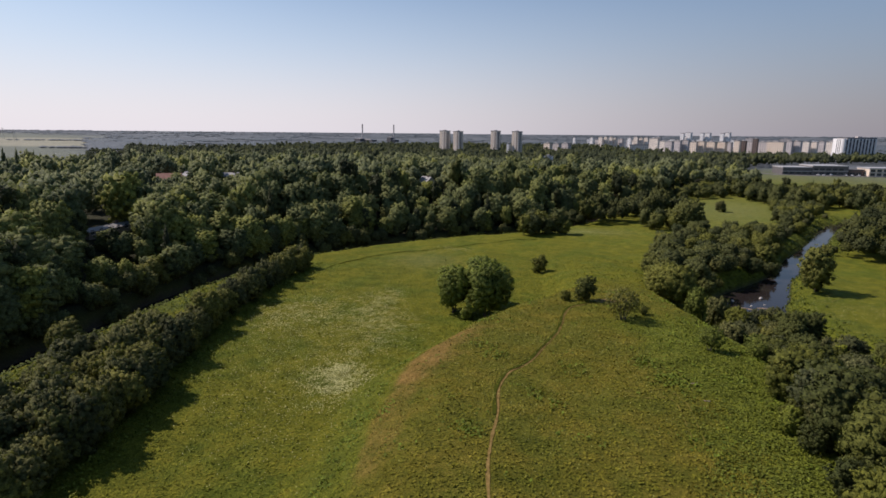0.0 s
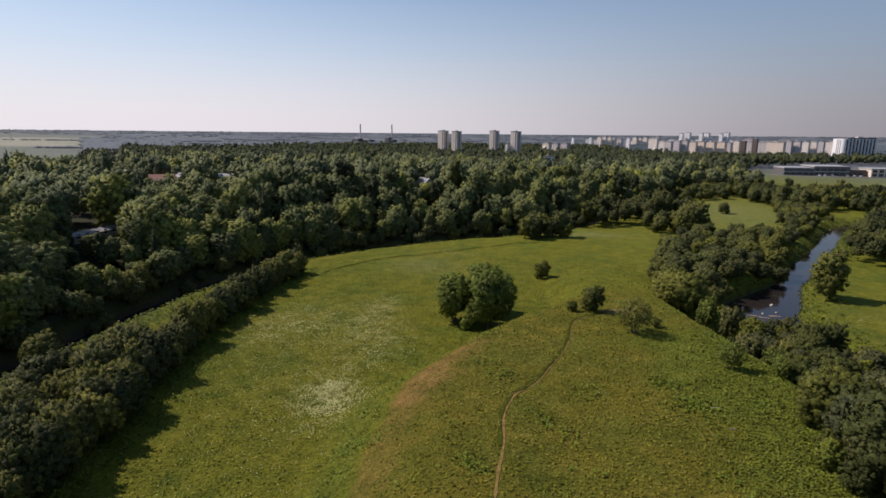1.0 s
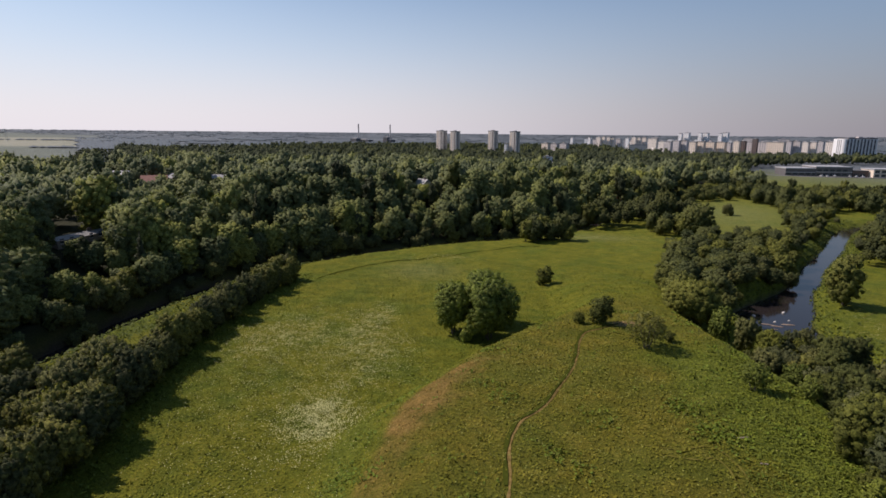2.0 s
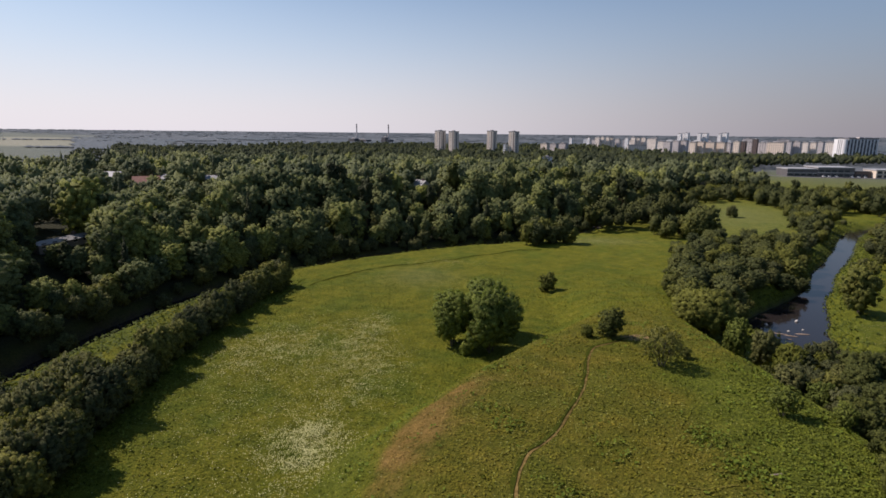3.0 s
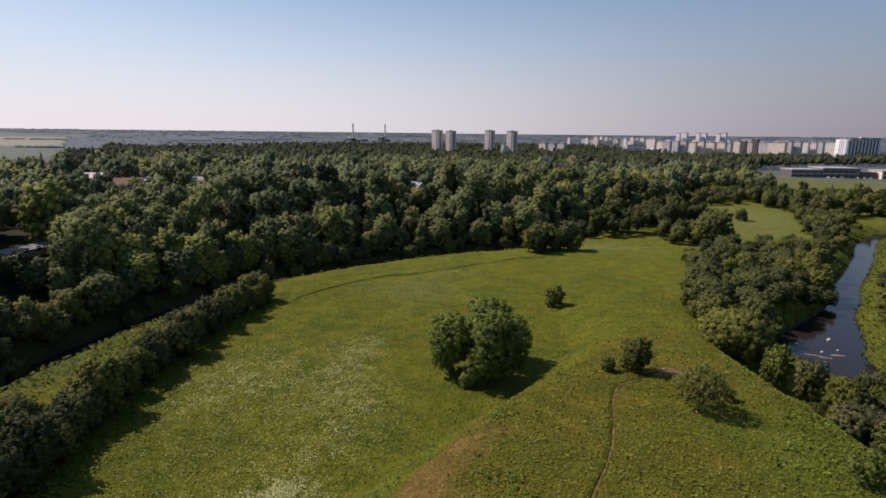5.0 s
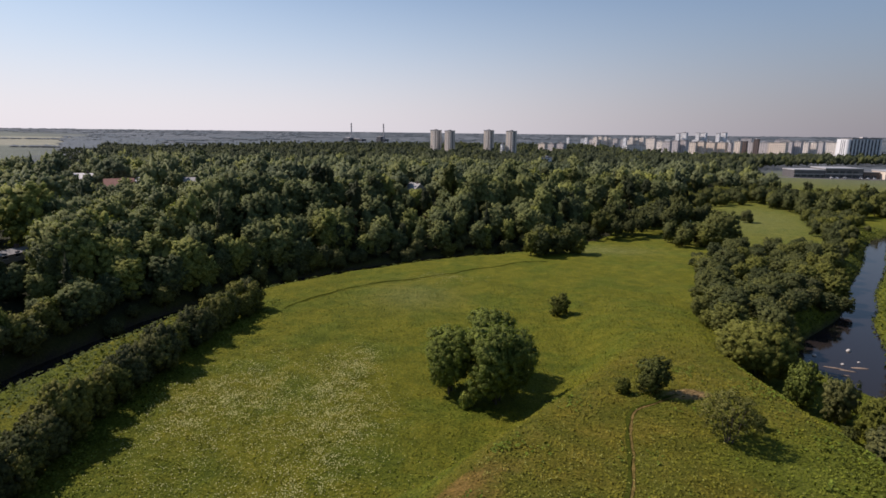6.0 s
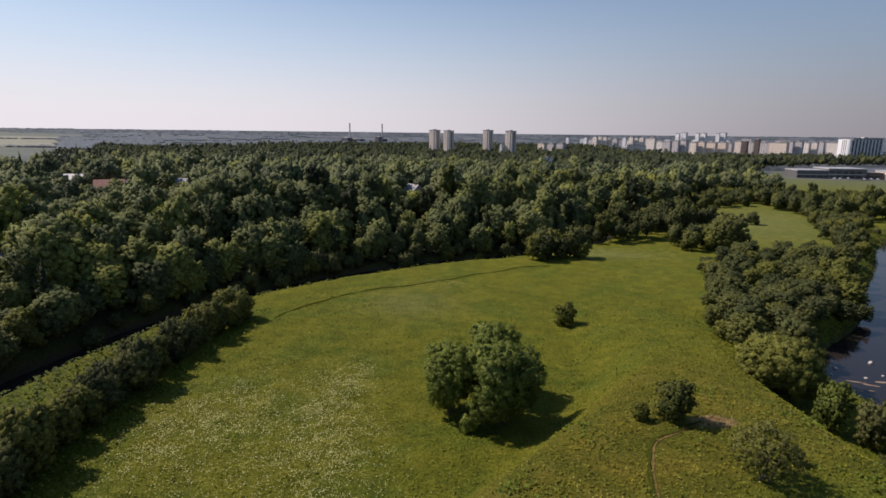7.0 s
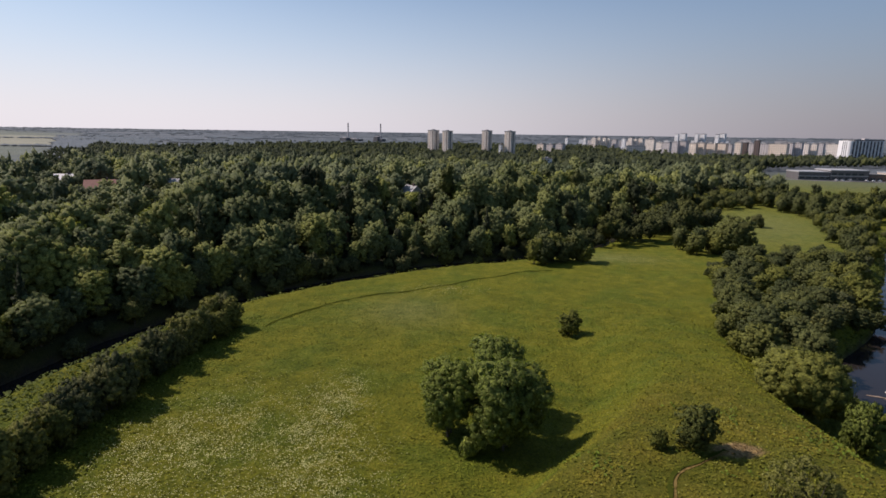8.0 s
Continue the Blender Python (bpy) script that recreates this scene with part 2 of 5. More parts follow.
def ground_material(name, blades=False):
    """Meadow grass with its dry, lush, rusty and bare places; blades: for the standing grass itself."""
    m, t, b = material(name, 0.9, 0.12)
    fine, mid, big = noise_of(t, 2.6, 8.0, 0.75), noise_of(t, 0.3, 5.0, 0.65), noise_of(t, 0.07, 5.0, 0.65)
    both = calc(t, "ADD", calc(t, "MULTIPLY", fine, 0.66), calc(t, "MULTIPLY", mid, 0.34))
    grass = ramp(t, both, [(0.405, (0.081, 0.094, 0.008)), (0.5, (0.138, 0.144, 0.011)), (0.595, (0.204, 0.19, 0.019))])
    cool = ramp(t, both, [(0.405, (0.057, 0.082, 0.007)), (0.5, (0.103, 0.13, 0.011)), (0.595, (0.158, 0.174, 0.02))])
    grass = mixed(t, ramp(t, big, [(0.47, (0, 0, 0)), (0.6, (0.85, 0.85, 0.85))]), grass, cool)
    grass = mixed(t, attribute(t, "pale"), grass, ramp(t, both, [(0.405, (0.112, 0.135, 0.036)), (0.595, (0.23, 0.235, 0.085))]))
    dry = ramp(t, both, [(0.38, (0.096, 0.09, 0.009)), (0.5, (0.154, 0.133, 0.014)), (0.62, (0.235, 0.191, 0.028))])
    patch = noise_of(t, 0.16, 4.0, 0.6)
    dry = mixed(t, ramp(t, patch, [(0.38, (0, 0, 0)), (0.62, (0.9, 0.9, 0.9))]), dry, ramp(t, both, [(0.38, (0.068, 0.078, 0.008)), (0.5, (0.108, 0.115, 0.012)), (0.62, (0.162, 0.158, 0.022))]))
    col = mixed(t, calc(t, "MULTIPLY", attribute(t, "dry"), calc(t, "ADD", mid, 0.4)), grass, dry)
    lush = ramp(t, both, [(0.405, (0.064, 0.082, 0.008)), (0.5, (0.114, 0.136, 0.013)), (0.595, (0.175, 0.195, 0.024))])
    col = mixed(t, calc(t, "MULTIPLY", attribute(t, "lush"), calc(t, "ADD", mid, 0.5)), col, lush)
    rust = ramp(t, both, [(0.4, (0.1, 0.078, 0.014)), (0.5, (0.2, 0.13, 0.03)), (0.6, (0.3, 0.19, 0.055))])
    edge = ramp(t, calc(t, "ADD", calc(t, "MULTIPLY", attribute(t, "rust"), 0.6), calc(t, "MULTIPLY", mid, 0.75)), [(0.5, (0, 0, 0)), (1.0, (1, 1, 1))])
    col = mixed(t, edge, col, rust)
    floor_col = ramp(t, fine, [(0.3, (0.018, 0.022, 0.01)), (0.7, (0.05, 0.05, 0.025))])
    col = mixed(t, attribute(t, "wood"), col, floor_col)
    soil = ramp(t, both, [(0.405, (0.19, 0.125, 0.05)), (0.595, (0.35, 0.245, 0.11))])
    col = mixed(t, ramp(t, calc(t, "ADD", calc(t, "MULTIPLY", attribute(t, "soil"), 0.7), calc(t, "MULTIPLY", fine, 0.5)), [(0.55, (0, 0, 0)), (0.75, (1, 1, 1))]), col, soil)
    mud = ramp(t, fine, [(0.3, (0.035, 0.028, 0.02)), (0.7, (0.085, 0.066, 0.045))])
    col = mixed(t, attribute(t, "mud"), col, mud)
    if blades:
        geo = t.nodes.new("ShaderNodeNewGeometry")
        col = mixed(t, 1.0, col, ramp(t, geo.outputs["Random Per Island"], [(0.0, (0.78, 0.8, 0.8)), (0.45, (1.0, 1.0, 1.0)), (0.8, (1.12, 1.12, 1.06)), (1.0, (1.26, 1.25, 1.16))]), "MULTIPLY")
    else:
        # Ground far off: aerial haze is painted into its colour as blue-grey.
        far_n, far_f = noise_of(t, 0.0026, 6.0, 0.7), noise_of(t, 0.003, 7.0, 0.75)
        hazed_wood = ramp(t, far_f, [(0.36, (0.06, 0.072, 0.08)), (0.5, (0.098, 0.112, 0.122)), (0.64, (0.15, 0.165, 0.175))])
        hazed_field = ramp(t, far_f, [(0.3, (0.115, 0.135, 0.105)), (0.7, (0.165, 0.175, 0.14))])
        far = mixed(t, ramp(t, far_n, [(0.62, (0, 0, 0)), (0.68, (0.8, 0.8, 0.8))]), hazed_wood, hazed_field)
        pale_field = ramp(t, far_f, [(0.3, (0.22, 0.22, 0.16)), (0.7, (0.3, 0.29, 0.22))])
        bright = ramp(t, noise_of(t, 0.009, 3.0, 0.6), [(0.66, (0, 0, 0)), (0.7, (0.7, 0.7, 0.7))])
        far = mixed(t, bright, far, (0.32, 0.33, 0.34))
        far = mixed(t, attribute(t, "field"), far, hazed_field)
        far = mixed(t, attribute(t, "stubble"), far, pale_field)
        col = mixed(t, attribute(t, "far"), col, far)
        bumped(t, b, both, 1.0, 0.9)
    t.links.new(col, b.inputs["Base Color"])
    return m


def ground_masks(X, Y, Z):
    """Where the land is dry, lush, rusty, pale, wooded, bare or far off: 0 to 1 each."""
    dw, de = way_distance(X, Y, RIVER_WEST), east_distance(X, Y)
    h = hill(X, Y)
    d = np.hypot(X, Y)
    left_x, right_x = np.interp(Y, [56, 62, 68, 75.4, 82, 87], [-9.0, -8.6, -7.0, -4.9, -0.7, 4.6]), np.interp(Y, [56, 62, 68, 75.4, 79, 86, 88], [-2.5, -0.4, 2.4, 4.6, 6.8, 10.5, 11])
    rust = 1.3 * step(-0.6, 1.4, X - left_x) * (1 - step(-7.5, 1.6, X - right_x)) * np.interp(Y, [44, 50, 60, 66, 71, 84, 89], [0, 0.55, 0.6, 0.5, 1, 0.9, 0])
    right = step(27, 35, X + 3.5 * waves(X, Y, 16, 8)) * (1 - step(84, 96, Y))
    pasture = inside(X, Y, PASTURE)
    masks = {
        "dry": step(3.5, 6.5, h) * (1 - right) * 0.95,
        "lush": np.maximum(np.maximum(right * step(2.0, 4.0, h), 0.75 * step(0.3, 1.6, h) * (1 - step(2.5, 4.5, h)) * (X < 12)), 0.6 * (1 - step(8, 24, de)) * (hill(X, Y) < 2)),
        "rust": rust,
        "pale": 0.5 * np.exp(-((X + 5) / 11.0) ** 2 - ((Y - 170) / 11.0) ** 2) + 0.5 * np.exp(-((X - 62) / 18.0) ** 2 - ((Y - 232) / 9.0) ** 2) + 0.6 * np.exp(-(((X - 165) * 0.85 - (Y - 315) * 0.5) / 34.0) ** 2 - (((X - 165) * 0.5 + (Y - 315) * 0.85) / 75.0) ** 2),
        "soil": 1.2 * np.exp(-((X - 31.6) / 3.0) ** 2 - ((Y - 99.5) / 1.7) ** 2),
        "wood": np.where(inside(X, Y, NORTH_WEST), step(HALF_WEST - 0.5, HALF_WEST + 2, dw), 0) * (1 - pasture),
        "mud": np.maximum(1 - step(HALF_WEST, HALF_WEST + 1.5, dw), 1 - step(HALF_EAST, HALF_EAST + 1.5, de)),
        # share of the haze-tinted ground colours, growing with distance
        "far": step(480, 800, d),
        "stubble": inside(X, Y, [(-800, 1130), (-690, 1120), (-1180, 1900), (-1500, 1950), (-1750, 1700), (-1000, 1130)]),
        "field": pasture | inside(X, Y, FIELD_EAST),
    }
    return {k: np.clip(v, 0, 1).astype(np.float32) for k, v in masks.items()}


def mask(me, masks):
    for key, value in masks.items():
        a = me.attributes.new(key, "FLOAT", "POINT")
        a.data.foreach_set("value", value.ravel())


def ground():
    gx, gy = graded(-100, 140, 1.35, 4700), graded(30, 270, 1.35, 4850)
    X, Y = np.meshgrid(gx, gy)
    Z = land(X, Y)
    nx, ny = len(gx), len(gy)
    i = np.arange(nx * ny).reshape(ny, nx)
    quads = np.stack([i[:-1, :-1], i[:-1, 1:], i[1:, 1:], i[1:, :-1]], -1).reshape(-1, 4)
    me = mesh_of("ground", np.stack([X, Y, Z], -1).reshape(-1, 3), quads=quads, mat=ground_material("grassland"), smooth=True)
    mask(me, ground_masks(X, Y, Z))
    return tagged(new("ground", me), "green flower meadow with a dry grassy hill and river valley", "ground", kind="structure")


ground()


def water_material():
    m, t, b = material("river_water", 0.06, 0.3)
    b.inputs["IOR"].default_value = 1.33
    b.inputs["Base Color"].default_value = (0.022, 0.018, 0.017, 1)
    bumped(t, b, noise_of(t, 1.2, 3.0), 0.12, 0.05)
    return m


WATER_MAT = water_material()


def ribbon(line, half, z, samples=6):
    pts = []
    n = len(line)
    for i in range(n - 1):
        p0, p1, p2, p3 = (Vector(line[max(0, min(n - 1, k))]) for k in (i - 1, i, i + 1, i + 2))
        for s in range(samples):
            u = s / samples
            pts.append(0.5 * ((2 * p1) + (p2 - p0) * u + (2 * p0 - 5 * p1 + 4 * p2 - p3) * u * u + (3 * p1 - p0 - 3 * p2 + p3) * u ** 3))
    pts.append(Vector(line[-1]))
    verts, quads = [], []
    for i, p in enumerate(pts):
        d = (pts[min(i + 1, len(pts) - 1)] - pts[max(i - 1, 0)]).normalized()
        w = half(p, i) if callable(half) else half
        for s in (-1, 1):
            q = p + Vector((-d.y, d.x)) * w * s
            verts.append((q.x, q.y, z(q.x, q.y) if callable(z) else z))
        if i:
            quads.append((2 * i - 1, 2 * i - 2, 2 * i, 2 * i + 1))
    return verts, quads


for line, half in ((RIVER_WEST, HALF_WEST), (RIVER_EAST, HALF_EAST)):
    v, q = ribbon(line, half + (4.5 if line is RIVER_EAST else 1.5), WATER if line is RIVER_EAST else WATER + 0.02)
    tagged(new("river", mesh_of("river", v, quads=q, mat=WATER_MAT, smooth=True)), "dark calm river water between grassy banks", "river", kind="structure")


# ---- plants ----
def ball(rings=5, segs=8):
    v, f = [(0, 0, -1)], []
    for r in range(1, rings):
        a = math.pi * r / rings
        for s in range(segs):
            b = 2 * math.pi * (s + 0.5 * (r % 2)) / segs
            v.append((math.sin(a) * math.cos(b), math.sin(a) * math.sin(b), -math.cos(a)))
    v.append((0, 0, 1))
    top = len(v) - 1
    for s in range(segs):
        f.append((0, 1 + (s + 1) % segs, 1 + s))
        f.append((top, top - segs + s, top - segs + (s + 1) % segs))
    for r in range(rings - 2):
        for s in range(segs):
            a, b = 1 + r * segs + s, 1 + r * segs + (s + 1) % segs
            f += [(a, b, b + segs), (a, b + segs, a + segs)]
    return np.array(v), np.array(f)


def unit(v):
    return v / np.maximum(np.linalg.norm(v, axis=-1, keepdims=True), 1e-9)


def leaves(rng, centres, normals, size, spread=0.55):
    """One small folded leaf clump for each centre, a kite of four corners; with the way it faces."""
    n = len(centres)
    nor = unit(normals + rng.normal(0, spread, (n, 3)))
    a = unit(np.cross(nor, rng.normal(0, 1, (n, 3))))
    b = np.cross(nor, a)
    s = size * rng.uniform(0.6, 1.35, (n, 1))
    fold = nor * s * rng.uniform(-0.25, 0.35, (n, 1))
    v = np.stack([centres - a * s * 0.75, centres - b * s * 0.5 + fold, centres + a * s * 0.8, centres + b * s * 0.5 + fold], 1).reshape(-1, 3)
    i = np.arange(n)[:, None] * 4
    return v, np.concatenate([i + (0, 1, 2), i + (0, 2, 3)]), nor


def lobes(rng, count, height, width, low, kind):
    """The main masses of a crown: centre and three radii each."""
    out = []
    for k in range(count):
        u = (k + rng.uniform(0.1, 0.9)) / count
        a = k * 2.4 + rng.uniform(-0.5, 0.5)
        if kind == "cone":
            r = (1 - u) * 0.8 + 0.06
            out.append((width * 0.2 * r * math.cos(a), width * 0.2 * r * math.sin(a), low + (height - low) * (0.05 + 0.92 * u), width * 0.36 * r, width * 0.36 * r, (height - low) * 0.09))
        else:
            bell = math.sin(math.pi * (0.27 + 0.5 * u)) ** 0.8
            reach = width * 0.5 * bell * rng.uniform(0.4, 0.68)
            rad = width * rng.uniform(0.17, 0.26)
            out.append((reach * math.cos(a), reach * math.sin(a), low + rad * 0.7 + (height - low - rad * 1.5) * u, rad, rad, rad * rng.uniform(0.75, 1.05)))
    if kind != "cone":
        mid = low + (height - low) * 0.5
        out.append((0, 0, mid, width * 0.3, width * 0.3, (height - low) * 0.44))
    return np.array(out)


CORE_V, CORE_F = ball(4, 6)
LUMPS = {"mid": ball(3, 6), "coarse": ball(2, 4)}


def crown_arrays(rng, height, width, low, count, clumps, size, kind="round", bough=20, top=0.0, cores=None, fill=0.74, ruffle=0.15, lump="mid", puff=0.7, girth=(0.26, 0.5), lumpy=0.6):
    """Rounded boughs gathered on the main masses of the crown, with leaf clumps on the boughs round a closed inside;
    top: the share of the height below which nothing is made, for crowns packed side by side; puff: how full
    the boughs are; girth: the size of the boughs against that of the masses;
    lumpy: how far each bough is rounded for itself.
    Vertices, triangles, the way each vertex faces, and the masses."""
    lob = lobes(rng, count, height, width, low, kind)
    n = len(lob)
    mid = np.array((0, 0, low + (height - low) * 0.45))
    owner = np.repeat(np.arange(n), bough)
    k = np.tile(np.arange(bough) + 0.5, n)
    up, round_ = 1 - 2 * k / bough, k * 2.39996 + owner * 1.7
    flat = np.sqrt(1 - up * up)
    d = unit(np.stack([flat * np.cos(round_), flat * np.sin(round_), up], 1) + rng.normal(0, 0.12, (n * bough, 3)))
    heart = lob[owner, :3] + d * lob[owner, 3:] * rng.uniform(0.72, 1.02, (n * bough, 1))
    out_of = heart[:, 2] > top * height
    for l in lob:
        out_of &= np.linalg.norm((heart - l[:3]) / l[3:], axis=1) > 0.66
    heart, owner, d = heart[out_of], owner[out_of], d[out_of]
    reach = lob[owner, 3:] * rng.uniform(*girth, (len(owner), 1))
    weight = reach[:, 0] ** 2
    pick = rng.choice(len(heart), clumps, p=weight / weight.sum())
    d2 = unit(rng.normal(0, 1, (clumps, 3)) + d[pick] * 0.9 + (0, 0, 0.25))
    pos = heart[pick] + d2 * reach[pick] * (1 - np.abs(rng.normal(0, 0.13, (clumps, 1))) + 0.25 * (rng.uniform(0, 1, (clumps, 1)) > 0.88))
    pos[:, 2] = np.maximum(pos[:, 2], 0.1)
    v, f, nor = leaves(rng, pos, unit(d2 + d[pick] * 0.4 + (0, 0, 0.15)), size, 0.3)
    shape = np.array((width, width, height - low))
    face = np.repeat(unit(ruffle * nor + lumpy * d2 + 0.75 * unit((pos - mid) / shape)), 4, axis=0)
    vs, fs, ns, base = [v], [f], [face], len(v)
    lv, lf = LUMPS[lump]
    m = len(heart)
    lumps = heart[:, None] + lv[None] * (1 + rng.uniform(-0.2, 0.2, (m, len(lv), 1))) * (reach * puff)[:, None]
    lumps[..., 2] = np.maximum(lumps[..., 2], 0.05)
    vs.append(lumps.reshape(-1, 3))
    fs.append((lf[None] + (np.arange(m) * len(lv))[:, None, None]).reshape(-1, 3) + base)
    ns.append(unit(lumpy * np.tile(lv, (m, 1)) + 0.75 * unit((lumps.reshape(-1, 3) - mid) / shape) + rng.normal(0, 0.1, (m * len(lv), 3))))
    base += m * len(lv)
    for l in (lob if cores is None else lob[-cores:]):
        cv = CORE_V * (1 + rng.uniform(-0.16, 0.16, (len(CORE_V), 1))) * l[3:] * fill + l[:3]
        vs.append(cv)
        fs.append(CORE_F + base)
        ns.append(unit(0.45 * CORE_V + 0.95 * unit((cv - mid) / shape) + rng.normal(0, 0.12, CORE_V.shape)))
        base += len(cv)
    return np.concatenate(vs), np.concatenate(fs), np.concatenate(ns), lob


def limb(bm, p, q, r0, r1, segs=6):
    p, q = Vector(p), Vector(q)
    d = q - p
    m = Matrix.Translation((p + q) / 2) @ d.to_track_quat("Z", "Y").to_matrix().to_4x4()
    bmesh.ops.create_cone(bm, cap_ends=True, segments=segs, radius1=r0, radius2=r1, depth=d.length, matrix=m)


def trunk_mesh(rng, name, height, width, low, lob, stems, mat, girth=0.02):
    bm = bmesh.new()
    for s in range(stems):
        a = s * 2.4 + rng.uniform(0, 1)
        off = 0.0 if stems == 1 else width * 0.06
        foot = Vector((off * math.cos(a), off * math.sin(a), -0.4))
        r = height * girth * (1 if stems == 1 else 0.7)
        lean = Vector((math.cos(a), math.sin(a), 0)) * width * (0.03 if stems == 1 else 0.14)
        knee = foot + lean * 0.5 + Vector((0, 0, height * 0.35))
        tip = foot + lean + Vector((0, 0, height * 0.8))
        limb(bm, foot, foot + Vector((0, 0, 0.7)), r * 1.5, r)
        limb(bm, foot + Vector((0, 0, 0.6)), knee, r, r * 0.75)
        limb(bm, knee, tip, r * 0.75, r * 0.2)
        for l in lob[s::stems][:5]:
            base = foot.lerp(knee, 0.8) if l[2] < height * 0.5 else knee.lerp(tip, 0.3)
            limb(bm, base, Vector(l[:3]), r * 0.4, r * 0.08, 5)
    return bm_mesh(name, bm, mat)


def plant(name, label, category, group, seed, height, width, low, count, clumps, size, mat, kind="round", stems=1, bark=None, fill=0.74, lump="mid", puff=0.7, bough=20, girth=(0.26, 0.5), ruffle=0.3):
    """A plant standing at the origin: an Empty with a trunk and a crown."""
    r = np.random.RandomState(seed)
    ob = tagged(new(name), label, category, group)
    v, f, face, lob = crown_arrays(r, height, width, low, count, clumps, size, kind, bough, fill=fill, ruffle=ruffle, lump=lump, puff=puff, girth=girth)
    part("trunk", trunk_mesh(r, "trunk", height, width, low, lob, stems, bark or BARK), ob)
    part("crown", mesh_of("crown", v, tris=f, mat=mat, normals=face), ob)
    return ob


def put(proto, x, y, scale=1.0, turn=0.0, stretch=1.0, sink=0.0, label="", group=""):
    m = Matrix.LocRotScale((x, y, land_at(x, y) - sink), Euler((0, 0, turn)), (scale, scale, scale * stretch))
    return tagged(copy_thing(proto, m), label, "", group)


def scatter(rng, ring, gap, jitter=0.45):
    """Uneven places, about gap apart, inside a ring."""
    xs, ys = [p[0] for p in ring], [p[1] for p in ring]
    nx, ny = int((max(xs) - min(xs)) / gap) + 2, int((max(ys) - min(ys)) / (gap * 0.87)) + 2
    i, j = np.meshgrid(np.arange(nx), np.arange(ny))
    x = min(xs) + (i + 0.5 * (j % 2)) * gap + rng.uniform(-jitter, jitter, i.shape) * gap
    y = min(ys) + j * gap * 0.87 + rng.uniform(-jitter, jitter, i.shape) * gap
    ok = inside(x, y, ring)
    return np.stack([x[ok], y[ok]], 1)


rng = np.random.RandomState(11)
broad = [plant("tree", "tall dark green broadleaf tree in the riverside forest", "tree", "forest trees", 20 + k, 15.0, 9.5 + k, 0.6, 12 + k, 2300, 0.27, LEAF, fill=0.6, bough=16) for k in range(6)]
back_broad = [plant("tree", "tall dark green broadleaf tree in the riverside forest", "tree", "forest trees", 30 + k, 15.0, 9.0 + k, 0.6, 11 + k, 900, 0.36, LEAF, fill=0.66, bough=14) for k in range(5)]
pines = [plant("pine_tree", "dark pine tree with a bare reddish trunk", "pine tree", "forest trees", 40 + k, 17.0, 5.5, 6.0, 7, 1000, 0.42, LEAF_PINE, bark=PINE_BARK) for k in range(2)]
spruces = [plant("spruce_tree", "dark narrow spruce tree in the forest", "spruce tree", "forest trees", 50 + k, 16.0, 6.0, 1.5, 14, 1000, 0.42, LEAF_PINE, "cone") for k in range(2)]
willows = [plant("willow_shrub", "grey-green willow shrub in the meadow's hedge", "shrub", "hedge shrubs", 60 + k, 6.5, 6.2, 0.3, 9, 1900, 0.22, LEAF_WILLOW, stems=4, fill=0.6, bough=16) for k in range(5)]
alders = [plant("alder_tree", "dense dark green alder tree on the river bank", "tree", "river bank trees", 70 + k, 11.0, 7.6 + 0.5 * k, 0.5, 11, 1700, 0.28, LEAF_ALDER, stems=2, fill=0.6, bough=15) for k in range(5)]
far_alders = [plant("alder_tree", "dense dark green alder tree on the far bank", "tree", "river bank trees", 75 + k, 11.0, 7.6 + 0.5 * k, 0.5, 11, 500, 0.38, LEAF_ALDER, stems=2, bough=12, lump="coarse") for k in range(4)]
shrubs = [plant("shrub", "green leafy shrub on the grassy slope", "shrub", "slope shrubs", 80 + k, 5.0, 4.6, 0.2, 8, 2000, 0.2, LEAF_BRIGHT if k == 3 else LEAF_SLOPE, stems=3, fill=0.5, puff=0.6, girth=(0.2, 0.42), ruffle=0.5) for k in range(4)]
slope_trees = [plant("broadleaf_tree", "full green broadleaf tree on the overgrown slope", "tree", "slope trees", 90 + k, 7.5, 6.4, 0.3, 14, 4600, 0.17, LEAF_SLOPE, stems=2, fill=0.6) for k in range(2)]
bank_bushes = [plant("willow_shrub", "low willow bush overhanging the river bank", "shrub", "bank bushes", 66 + k, 6.0, 6.2, 0.3, 8, 800, 0.36, LEAF_WILLOW, stems=3) for k in range(3)]
PROTOTYPES = bank_bushes + slope_trees + broad + back_broad + pines + spruces + willows + alders + far_alders + shrubs

# the clump of trees that stands alone in the meadow
for seed, x, y, h, w in ((101, 9.7, 112.6, 12.4, 10.6), (102, 2.8, 115.8, 10.8, 8.6), (103, 9.4, 122.3, 11.6, 8.6), (104, 5.0, 110.6, 2.6, 2.4)):
    ob = plant("tree", "full green broadleaf tree in a lone meadow clump", "tree", "lone meadow trees", seed, h, w, 1.5 if h > 5 else 0.2, 18, 11000 if h > 5 else 1500, 0.2, LEAF_LONE, stems=3, fill=0.62, puff=0.62, bough=36, girth=(0.16, 0.36), ruffle=0.5)
    ob.matrix_world = pose(x, y, land_at(x, y), 0, 0, seed)

# single bushes of the meadow and the hill
for k, x, y, s, lab in (
    (0, 28.3, 153.6, 1.05, "small round greyish bush alone in the meadow"), (0, 27.4, 100.0, 1.0, "green bush on the hill beside bare soil"),
    (2, 23.8, 100.4, 0.45, "low dark bush beside a larger hill bush"), (2, 35.5, 91.5, 0.35, "small green bush on the hill's shoulder"),
):
    put(shrubs[k], x, y, s, x, 1.0, 0.1, lab)

